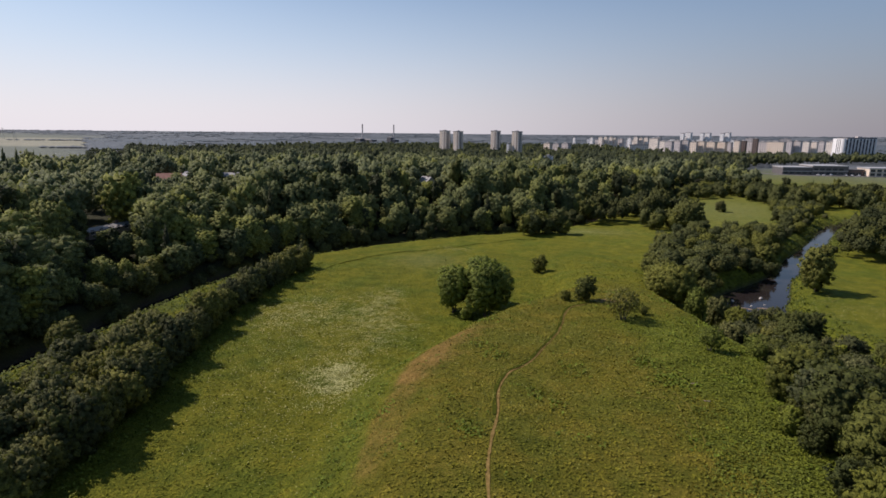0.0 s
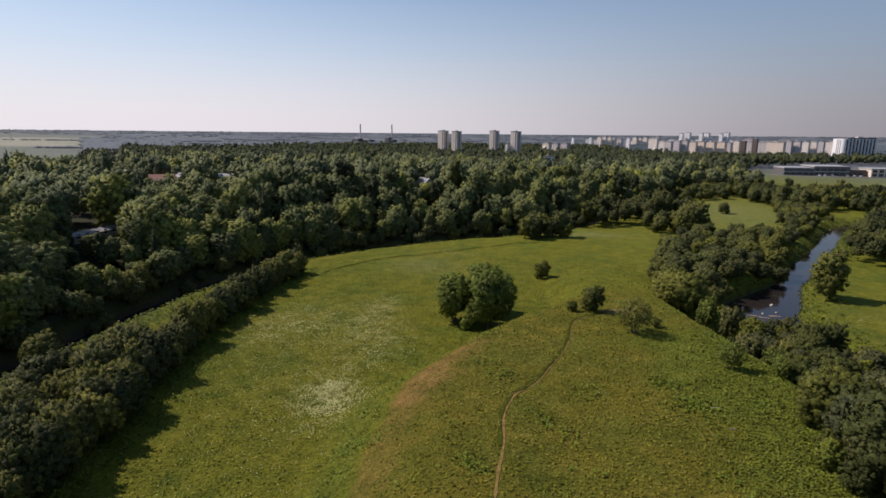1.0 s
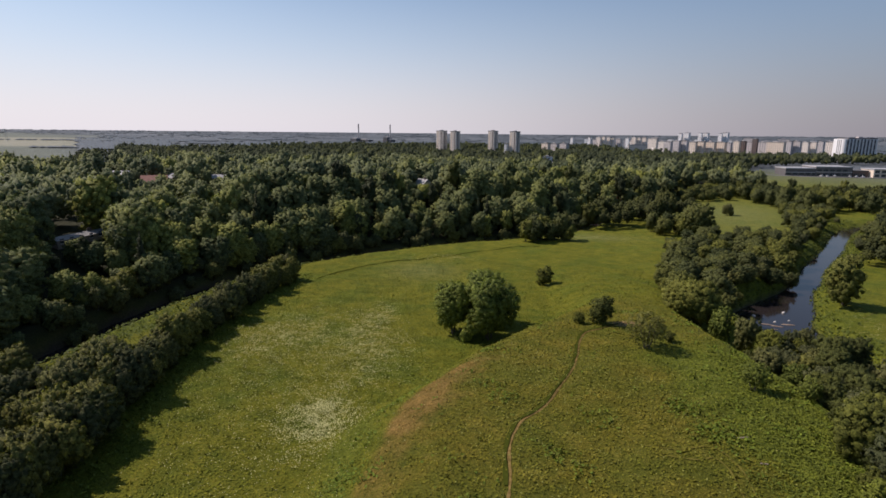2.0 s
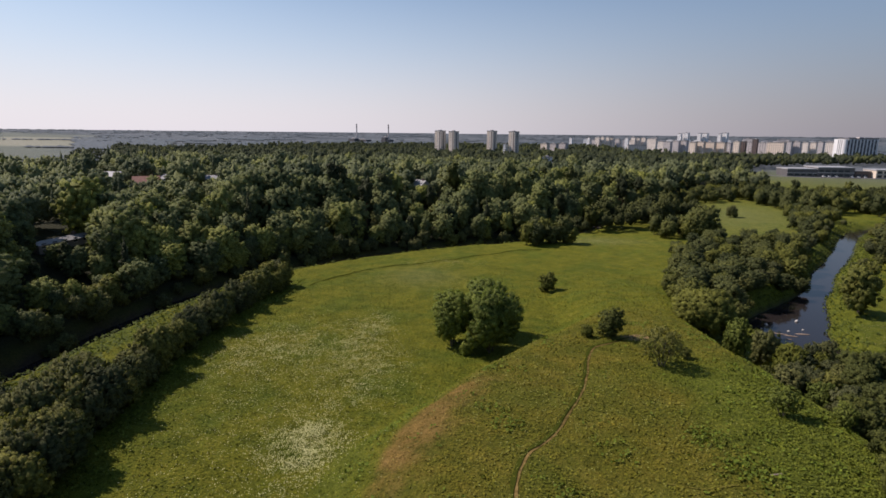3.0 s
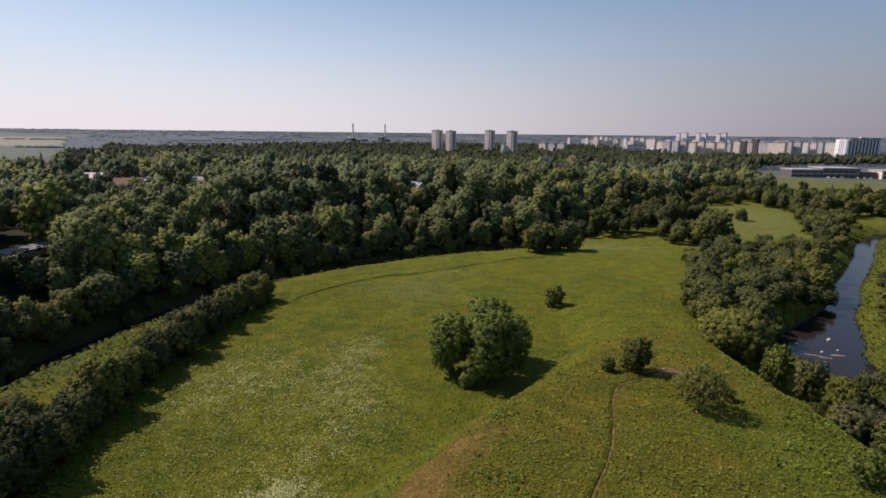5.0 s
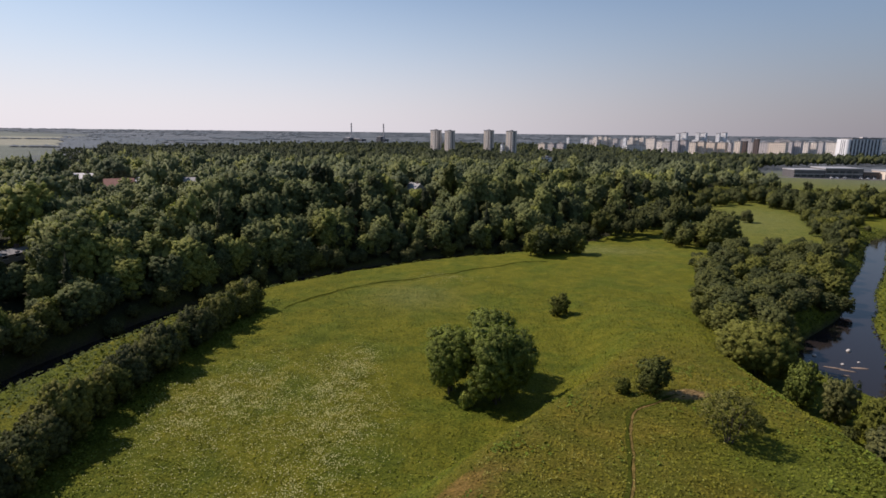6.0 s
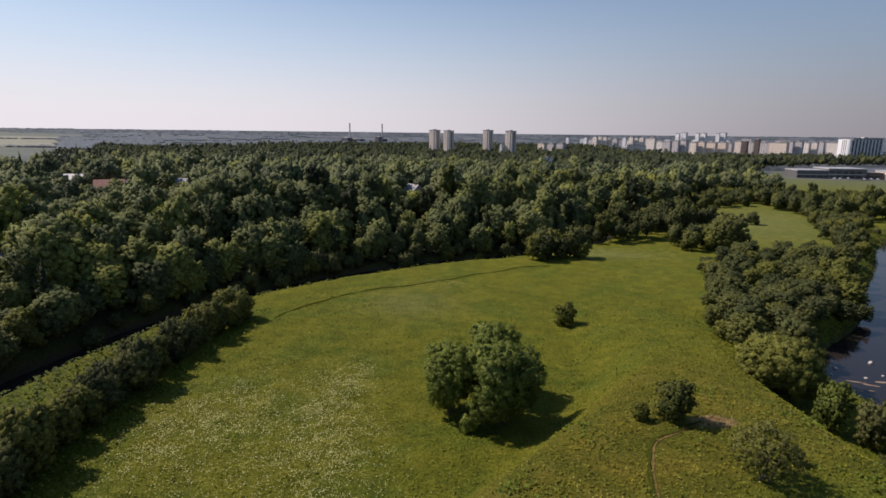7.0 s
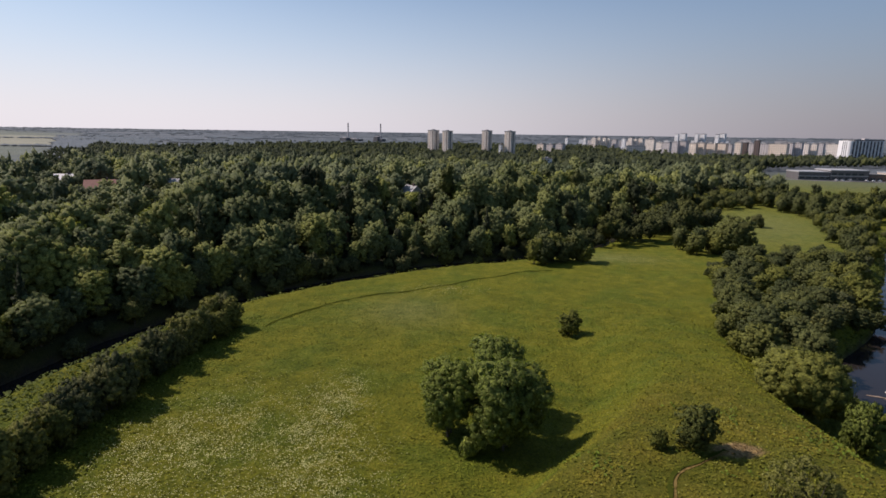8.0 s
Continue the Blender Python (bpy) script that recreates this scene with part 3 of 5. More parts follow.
ob = plant("shrub", "loose airy green bush on the hill's crest", "shrub", "slope shrubs", 87, 5.4, 5.8, 1.0, 12, 2300, 0.17, LEAF_WILLOW, stems=6, fill=0.15, puff=0.35, girth=(0.2, 0.4), ruffle=0.6)
ob.matrix_world = pose(31.0, 89.0, land_at(31.0, 89.0))
ob = plant("shrub", "small airy green bush on the nettle slope", "shrub", "slope shrubs", 88, 3.6, 3.4, 0.6, 9, 1300, 0.16, LEAF_BRIGHT, stems=3, fill=0.3, puff=0.45, girth=(0.2, 0.4), ruffle=0.6)
ob.matrix_world = pose(39.0, 74.8, land_at(39.0, 74.8))

# hedge along the meadow
for x, y in scatter(rng, [(-60, 46), (-42.4, 46), (-43.0, 75), (-45.2, 100), (-44.8, 130), (-42.2, 148), (-38.2, 160), (-42, 163), (-47, 150), (-49.6, 130), (-50.6, 112), (-53, 98), (-58, 85)], 3.5):
    behind = float(np.interp(y, [46, 75, 100, 130, 148, 160], [-43.4, -43.8, -45.6, -45.0, -42.8, -38.8])) - x
    low = float(np.interp(behind, [0, 2, 6], [1.0, 0.85, 0.55])) if 96 < y < 146 else 1.0
    put(willows[rng.randint(5)], x, y, rng.uniform(0.6, 1.05) * low, rng.uniform(0, 6.3), rng.uniform(0.95, 1.4), 0.1)
for k in range(30):
    y = 47 + 3.6 * k + rng.uniform(-0.8, 0.8)
    x = float(np.interp(y, [46, 75, 100, 130, 148, 160], [-43.4, -43.8, -45.6, -45.0, -42.8, -38.8])) + rng.uniform(-0.9, 0.5)
    if k % 5 == 3:
        put(alders[rng.randint(5)], x, y, rng.uniform(0.45, 0.7), rng.uniform(0, 6.3), rng.uniform(0.9, 1.15), 0.1, "dark green young alder in the meadow's hedge", "hedge shrubs")
    else:
        put(willows[rng.randint(5)], x, y, rng.uniform(0.6, 1.1), rng.uniform(0, 6.3), rng.uniform(1.0, 1.4), 0.1)
put(willows[2], -70, 96, 1.1, 1.0, 1.0, 0.1, "lone reddish-green shrub on the river bank")
# bushes just below the hill's eastern rim
for x, y in scatter(rng, [(55, 92), (56, 101), (62, 103), (66, 98), (64, 92)], 4.2):
    put(willows[rng.randint(5)], x, y, rng.uniform(0.6, 0.95), rng.uniform(0, 6.3), 1.0, 0.1, "grey-green bush below the hill's steep rim", "slope shrubs")
# woods between the meadow and the eastern river
for x, y in scatter(rng, [(54, 127), (53, 134), (56, 147), (61.5, 162), (74, 189), (85, 210), (106, 226), (122, 230), (142, 228), (150, 240), (160, 240), (155, 231), (136, 213), (126, 200), (118, 186), (108, 172), (96, 164), (85, 156), (77, 149), (71, 141), (67, 130)], 6.3):
    put(alders[rng.randint(5)], x, y, rng.uniform(0.5, 0.95) * float(np.interp(y, [165, 190], [1.0, 0.85])), rng.uniform(0, 6.3), rng.uniform(0.66, 0.85), 0.1)
# bushes at the far end of the meadow, the row behind it, the clump beside the far pasture and the eastern bank
for ring, gap, lo, hi, lab in (
    ([(31, 219), (50, 220), (53, 227), (34, 227)], 4.8, 0.6, 1.05, "grey-green bush at the far end of the meadow"),
    ([(88, 244), (96, 237), (114, 237), (121, 246), (110, 252), (94, 250)], 6.5, 0.65, 0.95, "large dark green tree beside the far pasture"),
    ([(114, 301), (146, 346), (178, 370), (205, 381), (216, 404), (192, 424), (140, 384), (106, 322)], 7.5, 0.55, 0.85, "dark green tree behind the far pasture"),
    ([(152, 246), (161, 241), (177, 263), (193, 283), (213, 297), (207, 327), (199, 328), (184, 302), (167, 274)], 6.0, 0.45, 0.72, "dark green tree between the pasture and the river"),
    ([(200, 330), (215, 313), (250, 312), (262, 335), (224, 350), (214, 402), (207, 395)], 8.5, 0.8, 1.2, "dark green tree on the far river bank"),
):
    for x, y in scatter(rng, ring, gap):
        put(far_alders[rng.randint(4)], x, y, rng.uniform(lo, hi), rng.uniform(0, 6.3), rng.uniform(0.85, 1.1), 0.1, lab)
dome = plant("broadleaf_tree", "large domed dark green tree beside the far pasture", "tree", "river bank trees", 96, 13.5, 14.5, 0.3, 20, 3000, 0.34, LEAF_ALDER, stems=3, fill=0.66, bough=22, girth=(0.2, 0.4))
dome.matrix_world = pose(109.3, 241.0, land_at(109.3, 241.0))
big_willow = plant("willow_tree", "big round grey-green willow at the meadow's edge", "tree", "river bank trees", 95, 9.0, 12.5, 0.3, 16, 6500, 0.22, LEAF_ALDER, stems=4, fill=0.66, bough=34, girth=(0.18, 0.4), ruffle=0.4)
big_willow.matrix_world = pose(52.3, 119.8, land_at(52.3, 119.8))
put(shrubs[3], 53.6, 110.2, 1.0, 0.3, 1.5, 0.1, "slender yellowish young tree below the hill's rim")
put(willows[1], 52.5, 93.5, 0.85, 1.3, 1.0, 0.1, "grey-green bush below the hill's rim")
put(shrubs[3], 55.0, 90.0, 0.95, 0.5, 1.0, 0.1, "yellowish green bush below the hill's rim")
put(willows[0], 56.1, 106.0, 0.75, 2.3, 1.45, 0.1, "grey twiggy young willow below the hill's rim")
for x, y, k, sc in ((68.5, 108.0, 1, 0.6), (70.5, 113.0, 2, 0.62), (65.0, 107.0, 3, 0.55), (74.0, 119.5, 0, 0.5), (77.5, 105.0, 0, 0.95), (80.5, 101.5, 4, 1.05), (83.5, 105.5, 2, 0.8)):
    put(willows[k], x, y, sc, x, 1.1, 0.1, "grey-green willow bush on the river bank", "bank bushes")
put(alders[1], 102.3, 144.2, 1.15, 1.0, 1.05, 0.1, "round dark tree alone on the grassy river bank")
put(willows[1], 156, 305, 1.0, 0.0, 1.0, 0.1, "round dark bush alone in the far pasture")
# overgrown slope down to the eastern river
for x, y in scatter(rng, [(31, 36), (33.5, 48), (38, 58.5), (42.5, 68), (46.5, 79), (51, 92), (53, 103), (66, 104), (72, 98), (82, 80), (84, 46)], 4.3):
    edge = x - np.interp(y, [36, 48, 58.5, 68, 79, 92], [31, 33.5, 38, 42.5, 46.5, 51])
    pool = (shrubs, willows, slope_trees)[rng.choice(3, p=(0.5, 0.2, 0.3) if edge > 3 else (1.0, 0.0, 0.0))]
    put(pool[rng.randint(len(pool))], x, y, rng.uniform(0.8, 1.25) * (1.0 if y < 78 else 0.72) * float(np.interp(edge, [0, 3, 6], [0.45, 0.7, 1.0])), rng.uniform(0, 6.3), 1.0, 0.1, "tangled green shrub on the slope above the river", "slope shrubs")
put(slope_trees[1], 46.0, 49.0, 1.4, 1.0, 1.0, 0.1, "full round broadleaf tree on the overgrown slope")
put(slope_trees[0], 41.0, 50.5, 1.25, 2.0, 1.0, 0.1, "full round broadleaf tree on the overgrown slope")


# forest beyond the western river: single trees nearest to the water, joined woods behind
def in_sight(x, y):
    return (np.abs(x) < 0.86 * y + 60) & (y > 40)


HOUSES = [(-152, 306, 16, 10), (-187, 336, 14, 7), (-8, 292, 12, 6), (-107, 172, 9, 8), (-128, 330, 10, 6)]


def open_view(x, y):
    """Yards of the houses, open towards the river."""
    shut = np.zeros(np.shape(x), bool)
    for hx, hy, deep, wide in HOUSES:
        k = ((x - hx) * -hx + (y - hy) * -hy) / math.hypot(hx, hy)
        side = np.abs((x - hx) * -hy + (y - hy) * hx) / math.hypot(hx, hy)
        shut |= (k > -9) & (k < deep) & (side < wide)
    return ~shut


def stoop(x, y):
    """Lower trees in the strip before the houses, so that their roofs look out."""
    low = 1.0
    for hx, hy, deep, wide in HOUSES:
        k = ((x - hx) * -hx + (y - hy) * -hy) / math.hypot(hx, hy)
        side = abs((x - hx) * -hy + (y - hy) * hx) / math.hypot(hx, hy)
        if 0 < k < deep + 110 and side < wide + 3:
            low = 0.5 if hx == -107 else 0.64
    return low * (0.5 if y > 360 and x < -0.57 * y else 1.0)


def forest_row(gap, lo, hi, small, large):
    p = scatter(rng, [(-300, 20), (200, 20), (200, 420), (-300, 420)], gap)
    d = way_distance(p[:, 0], p[:, 1], RIVER_WEST)
    p = p[inside(p[:, 0], p[:, 1], NORTH_WEST) & (d > lo) & (d <= hi) & in_sight(p[:, 0], p[:, 1]) & open_view(p[:, 0], p[:, 1])]
    for x, y in p:
        pool = (broad if y < 175 else back_broad, pines, spruces)[rng.choice(3, p=(0.84, 0.08, 0.08))]
        put(pool[rng.randint(len(pool))], x, y, rng.uniform(small, large) * stoop(x, y), rng.uniform(0, 6.3), rng.uniform(0.85, 1.1), 0.2)


FOREST_EDGE = HALF_WEST + 44
forest_row(5.2, HALF_WEST + 1.0, HALF_WEST + 6.5, 0.5, 0.95)
forest_row(8.0, HALF_WEST + 6.5, FOREST_EDGE, 0.78, 1.3)

BANK_WOODS = [[(224, 350), (262, 335), (262, 314), (420, 316), (420, 382), (335, 386), (262, 400), (228, 440), (214, 402)]]
CLEARINGS = [FIELD_EAST, PASTURE, [(-318, 500), (-900, 500), (-900, 720), (-470, 720)], MEADOW_TWO, [(330, 540), (640, 500), (640, 760), (470, 720), (340, 630)], [(400, 890), (820, 860), (820, 1450), (380, 1450)]]


def woods(name, label, seed, lo, hi, gap, variants, clumps, size, count, height, bough, cores, fill=0.8, ring=None, mat=LEAF_FAR, lumpy=0.7):
    """Many trees as one mesh, each a turned and scaled copy of a few crowns."""
    r = np.random.RandomState(seed)
    crowns = []
    for k in range(variants):
        kind = "cone" if k % 5 == 4 else "round"
        h = height * (1.12 if kind == "cone" else r.uniform(0.85, 1.05))
        v, f, face, _ = crown_arrays(np.random.RandomState(seed + k), h, height * (0.42 if kind == "cone" else r.uniform(0.62, 0.78)), height * 0.2, count * (2 if kind == "cone" else 1), clumps, size, kind, bough, 0.38, cores, 0.85 if kind == "cone" else fill, 0.12, "coarse", 0.9, lumpy=lumpy)
        crowns.append((v, f, face, 0.05 if kind == "cone" else None))
    p = scatter(r, [(-950, lo), (950, lo), (950, hi), (-950, hi)], gap)
    x, y = p[:, 0], p[:, 1]
    ok = in_sight(x, y) & (way_distance(x, y, RIVER_EAST) > (9 if ring else 14)) & open_view(x, y)
    ok &= inside(x, y, ring) if ring else (inside(x, y, NORTH_WEST) & (way_distance(x, y, RIVER_WEST) > FOREST_EDGE)) | ((y > 430) & (x > 90) & ~inside(x, y, NORTH_WEST))
    for gap_ring in CLEARINGS:
        ok &= ~inside(x, y, gap_ring)
    p = p[ok]
    z = land(p[:, 0], p[:, 1])
    vs, fs, ns, ts, base = [], [], [], [], 0
    patch = waves(p[:, 0], p[:, 1], 60, 21) * 0.34
    for (px, py), pz, w in zip(p, z, patch):
        v, f, face, t = crowns[r.randint(variants)]
        a, s = r.uniform(0, 6.28), r.uniform(0.6, 1.28) * stoop(px, py)
        c, sn = math.cos(a) * s, math.sin(a) * s
        vs.append(np.stack([v[:, 0] * c - v[:, 1] * sn + px, v[:, 0] * sn + v[:, 1] * c + py, v[:, 2] * s * r.uniform(0.9, 1.12) + pz], 1))
        ns.append(np.stack([(face[:, 0] * c - face[:, 1] * sn) / s, (face[:, 0] * sn + face[:, 1] * c) / s, face[:, 2]], 1))
        fs.append(f + base)
        ts.append(np.full(len(v), np.clip((t if t is not None else r.beta(2.2, 2.6)) + w, 0, 1)))
        base += len(v)
    me = mesh_of(name, np.concatenate(vs), tris=np.concatenate(fs), mat=mat, tint=np.concatenate(ts), normals=np.concatenate(ns))
    return tagged(new(name, me), label, "forest", kind="stuff")


woods("near_woods", "dense mixed green forest canopy behind the river", 300, 150, 460, 8.6, 14, 170, 0.42, 7, 15.0, 12, 5, 0.68)
woods("far_woods", "distant dark green forest canopy reaching the town", 400, 460, 690, 7.8, 10, 20, 0.7, 4, 12.5, 9, 2, 0.8, None, LEAF_CANOPY, 0.5)
woods("skyline_woods", "dark forest canopy below the town's skyline", 420, 690, 960, 8.4, 8, 6, 0.9, 3, 12.0, 7, 2, 0.8, None, LEAF_CANOPY)
woods("bank_woods", "dark green trees between the far river bank and a field", 450, 300, 480, 6.5, 8, 130, 0.42, 6, 9.0, 10, 5, 0.7, BANK_WOODS[0], LEAF_BANK)
woods("meadow_woods", "row of dark green trees behind the meadow", 460, 240, 325, 5.6, 8, 260, 0.38, 7, 10.0, 12, 6, 0.68, [(58, 247), (75, 254), (100, 265), (125, 285), (138, 312), (128, 320), (100, 294), (75, 272), (56, 260)], LEAF_BANK)
woods("east_bank_woods", "dark green trees along the eastern river bank", 470, 160, 280, 5.6, 8, 260, 0.36, 7, 10.5, 12, 6, 0.68, [(137, 183), (153, 202), (172, 222), (190, 246), (207, 264), (230, 272), (262, 274), (240, 225), (205, 185), (180, 165), (141, 171)], LEAF_BANK)
woods("town_woods", "dark forest edge among the town's first blocks", 480, 960, 1450, 11.5, 6, 6, 1.2, 3, 12.0, 7, 2, 0.8, [(-420, 960), (-330, 1250), (60, 1430), (420, 1440), (560, 1090), (620, 960)], LEAF_CANOPY)


HEDGEROWS = [(-770, 1075, -650, 1092), (-1250, 1600, -960, 1640)]


def distant_woods():
    """Copses and tree lines beyond the forest."""
    r = np.random.RandomState(5)
    n = 20000
    y = np.where(np.arange(n) < 13000, 950 + 1150 * r.uniform(0, 1, n) ** 1.3, r.uniform(2000, 4300, n))
    x = r.uniform(-0.95, 0.95, n) * y
    for k in range(70):
        row, u = HEDGEROWS[k % len(HEDGEROWS)], r.uniform(0, 1)
        x[k], y[k] = row[0] + (row[2] - row[0]) * u + r.normal(0, 3), row[1] + (row[3] - row[1]) * u + r.normal(0, 4)
    ok = waves(x, y, 420, 31) + 0.7 * waves(x, y, 130, 32) > -0.3 + 0.9 * step(1500, 2100, y) - 0.2 * step(2000, 3000, y)
    for ring in CLEARINGS:
        ok &= ~inside(x, y, ring)
    ok[:70] = True
    x, y = x[ok], y[ok]
    n = len(x)
    wide = r.uniform(4.0, 9.5, (n, 1)) * (1 + y[:, None] / 3000)
    size = np.concatenate([wide, wide * 0.8, r.uniform(1.6, 3.0, (n, 1))], 1)
    bv, bf = ball(2, 6)
    v = bv[None] * (1 + r.uniform(-0.25, 0.25, (n, len(bv), 1))) * size[:, None] + np.stack([x, y, land(x, y) + 2], 1)[:, None]
    f = bf[None] + (np.arange(n) * len(bv))[:, None, None]
    me = mesh_of("distant_woods", v.reshape(-1, 3), tris=f.reshape(-1, 3), mat=LEAF_HAZED, tint=np.repeat(np.clip(0.42 + 0.08 * waves(x, y, 300, 33) + r.normal(0, 0.03, n), 0, 1), len(bv)), normals=np.tile(unit(0.12 * bv + (0.0, 0.0, 1.0)), (n, 1)))
    tagged(new("distant_woods", me), "dark tree lines towards the horizon, haze painted into their colour", "forest", kind="stuff")


distant_woods()


# ---- grass and flowers ----
def tufts(name, label, category, x, y, size, mat, lift, lean, masks=False, seed=1):
    r = np.random.RandomState(seed)
    z = land(x, y)
    n = len(x)
    v, f, nor = leaves(r, np.stack([x, y, z + lift * r.uniform(0.4, 1.2, n)], 1), np.tile((0.0, 0.0, 1.0), (n, 1)), size, lean)
    me = mesh_of(name, v, tris=f, mat=mat, normals=np.repeat(unit(0.55 * nor + (0.0, 0.0, 0.8)), 4, axis=0))
    if masks:
        mask(me, {k: np.repeat(w, 4) for k, w in ground_masks(x, y, z).items()})
    return tagged(new(name, me), label, category, kind="stuff")


r_grass = np.random.RandomState(77)
gx, gy = r_grass.uniform(-46, 62, 220000), 40 + 165 * r_grass.uniform(0, 1, 220000) ** 1.1
ok = (way_distance(gx, gy, RIVER_EAST) > HALF_EAST + 3) & (np.abs(gx) < gy * 0.9 + 4) & (waves(gx, gy, 3.0, 5) + 0.8 * waves(gx, gy, 1.1, 6) > -0.6) & (gy < r_grass.uniform(110, 210, 220000))
gx, gy = gx[ok], gy[ok]
trail = [(4.0, 20), (4.2, 42), (5.1, 50), (6.3, 55.6), (7.2, 62.5), (9.1, 67.4), (13.2, 72.1), (17.5, 79.8), (19.9, 86), (21.5, 91.2), (23.6, 95.6), (27.5, 97.8), (30.5, 99.4)]
ok = (way_distance(gx, gy, trail) > 0.3) & (ground_masks(gx, gy, gx)["rust"] < r_grass.uniform(0.2, 1.6, len(gx)))
tufts("grass_tufts", "tall green and yellowing meadow grass", "grass", gx[ok], gy[ok], 0.17, ground_material("grass_blades", True), 0.11, 0.45, True)


def flowers(name, label, spots, count, size, mat, seed, rough):
    """Flower heads, thickest round the given spots (x, y, reach in x and y, share)."""
    r = np.random.RandomState(seed)
    share = np.array([s[4] for s in spots])
    pick = r.choice(len(spots), count, p=share / share.sum())
    s = np.array(spots)[pick]
    x, y = s[:, 0] + r.normal(0, 1, count) * s[:, 2], s[:, 1] + r.normal(0, 1, count) * s[:, 3]
    ok = (0.5 * waves(x, y, 7.0, seed) + 0.5 * waves(x, y, 2.1, seed + 1) + r.normal(0, 0.6, count) > rough) & (x > -41) & (hill(x, y) < 9)
    return tufts(name, label, "flowers", x[ok], y[ok], size, mat, 0.35, 0.5, seed=seed)


PETAL = plain_material("white_petals", (0.4, 0.4, 0.15), (0.54, 0.52, 0.23), 0.8, 0.8)
PETAL_YELLOW = plain_material("yellow_petals", (0.19, 0.2, 0.03), (0.28, 0.27, 0.06), 0.8, 0.8)
flowers("white_flowers", "patches of creamy white wild flowers in the meadow", [(-16.6, 81, 2.6, 4.2, 2.6), (-14.5, 95, 3.5, 5, 0.4), (-10, 98, 4, 4, 0.3), (-14.5, 108, 4, 5, 0.6), (-10, 108, 3, 4, 0.4), (-13.5, 126, 2.6, 5, 0.8), (-15, 117, 3.5, 4, 0.6), (-27, 117, 5, 7, 1.3), (-34, 110, 4, 6, 1.0), (-22, 100, 6, 8, 0.6), (-30, 90, 6, 12, 0.5), (-20, 70, 7, 8, 0.3), (100, 126, 7, 6, 0.4), (2, 188, 6, 3, 0.3), (62, 230, 9, 4, 0.3)], 88000, 0.085, PETAL, 41, 0.3)
flowers("yellow_flowers", "pale yellow-green weeds on the dry hill", [(14, 60, 9, 9, 1), (20, 82, 8, 7, 1), (10, 75, 6, 8, 0.8), (33, 105, 6, 8, 0.5), (26, 70, 5, 9, 0.5)], 7000, 0.11, PETAL_YELLOW, 43, 0.1)
# dark nettles and weeds in clumps on the hill
WEED = leaf_material("weeds", (0.074, 0.103, 0.016), (0.103, 0.140, 0.023), (0.138, 0.172, 0.034))
r_weed = np.random.RandomState(19)
wx, wy = r_weed.uniform(-6, 48, 22000), r_weed.uniform(44, 112, 22000)
ok = (hill(wx, wy) > 2.5) & (waves(wx, wy, 9.0, 51) + 0.9 * waves(wx, wy, 2.6, 52) > 1.0 - 0.5 * step(26, 38, wx)) & (way_distance(wx, wy, trail) > 0.7)
fx, fy = r_weed.uniform(-17, 4, 9000), r_weed.uniform(44, 84, 9000)
edge = np.interp(fy, [44, 56, 68, 75, 84], [-11.5, -11.0, -9.5, -7.0, -2.0])
at_foot = (np.abs(fx - edge + 0.6) < 1.6) & (waves(fx, fy, 5.0, 55) + 0.8 * waves(fx, fy, 1.8, 56) > 0.25)
for cx, cy, reach, count in ((7.5, 72.9, 0.9, 60), (27.9, 69.8, 1.3, 160), (29.6, 64.4, 1.7, 260), (7.4, 87.9, 0.8, 50), (2.5, 52.3, 1.0, 90), (-10.7, 64, 1.4, 160), (-7.3, 62, 0.9, 80)):
    fx, fy = np.append(fx, r_weed.normal(cx, reach, count)), np.append(fy, r_weed.normal(cy, reach, count))
    at_foot = np.append(at_foot, np.ones(count, bool))
wx, wy, ok = np.concatenate([wx, fx]), np.concatenate([wy, fy]), np.concatenate([ok, at_foot])
tufts("hill_weeds", "dark green nettles and weeds in clumps on the hill", "weeds", wx[ok], wy[ok], 0.24, WEED, 0.3, 0.55, seed=20)

# bed of nettles on the hill's eastern shoulder
NETTLE = leaf_material("nettles", (0.098, 0.117, 0.016), (0.128, 0.149, 0.022), (0.167, 0.182, 0.032), per_object=False)
nx_, ny_ = r_weed.uniform(22, 52, 72000), r_weed.uniform(26, 92, 72000)
brink = np.interp(ny_, [38, 50, 62, 72, 80, 92], [26.5, 30.0, 34.5, 37.5, 40.5, 47])
ok = (nx_ > brink - 1.5 + 2.6 * waves(nx_, ny_, 7.0, 61) + r_weed.normal(0, 1.6, 72000)) & (nx_ < brink + 17 + r_weed.normal(0, 1.5, 72000)) & (ny_ > 36 + r_weed.normal(0, 4, 72000))
bed = tufts("nettles", "dense bright green nettles on the hill's shoulder", "nettles", nx_[ok], ny_[ok], 0.18, NETTLE, 0.15, 0.4, seed=22)
a = bed.data.attributes.new("tint", "FLOAT", "POINT")
a.data.foreach_set("value", np.repeat(np.clip(0.5 + 0.2 * waves(nx_[ok], ny_[ok], 3.0, 62), 0, 1), 4).astype(np.float32))

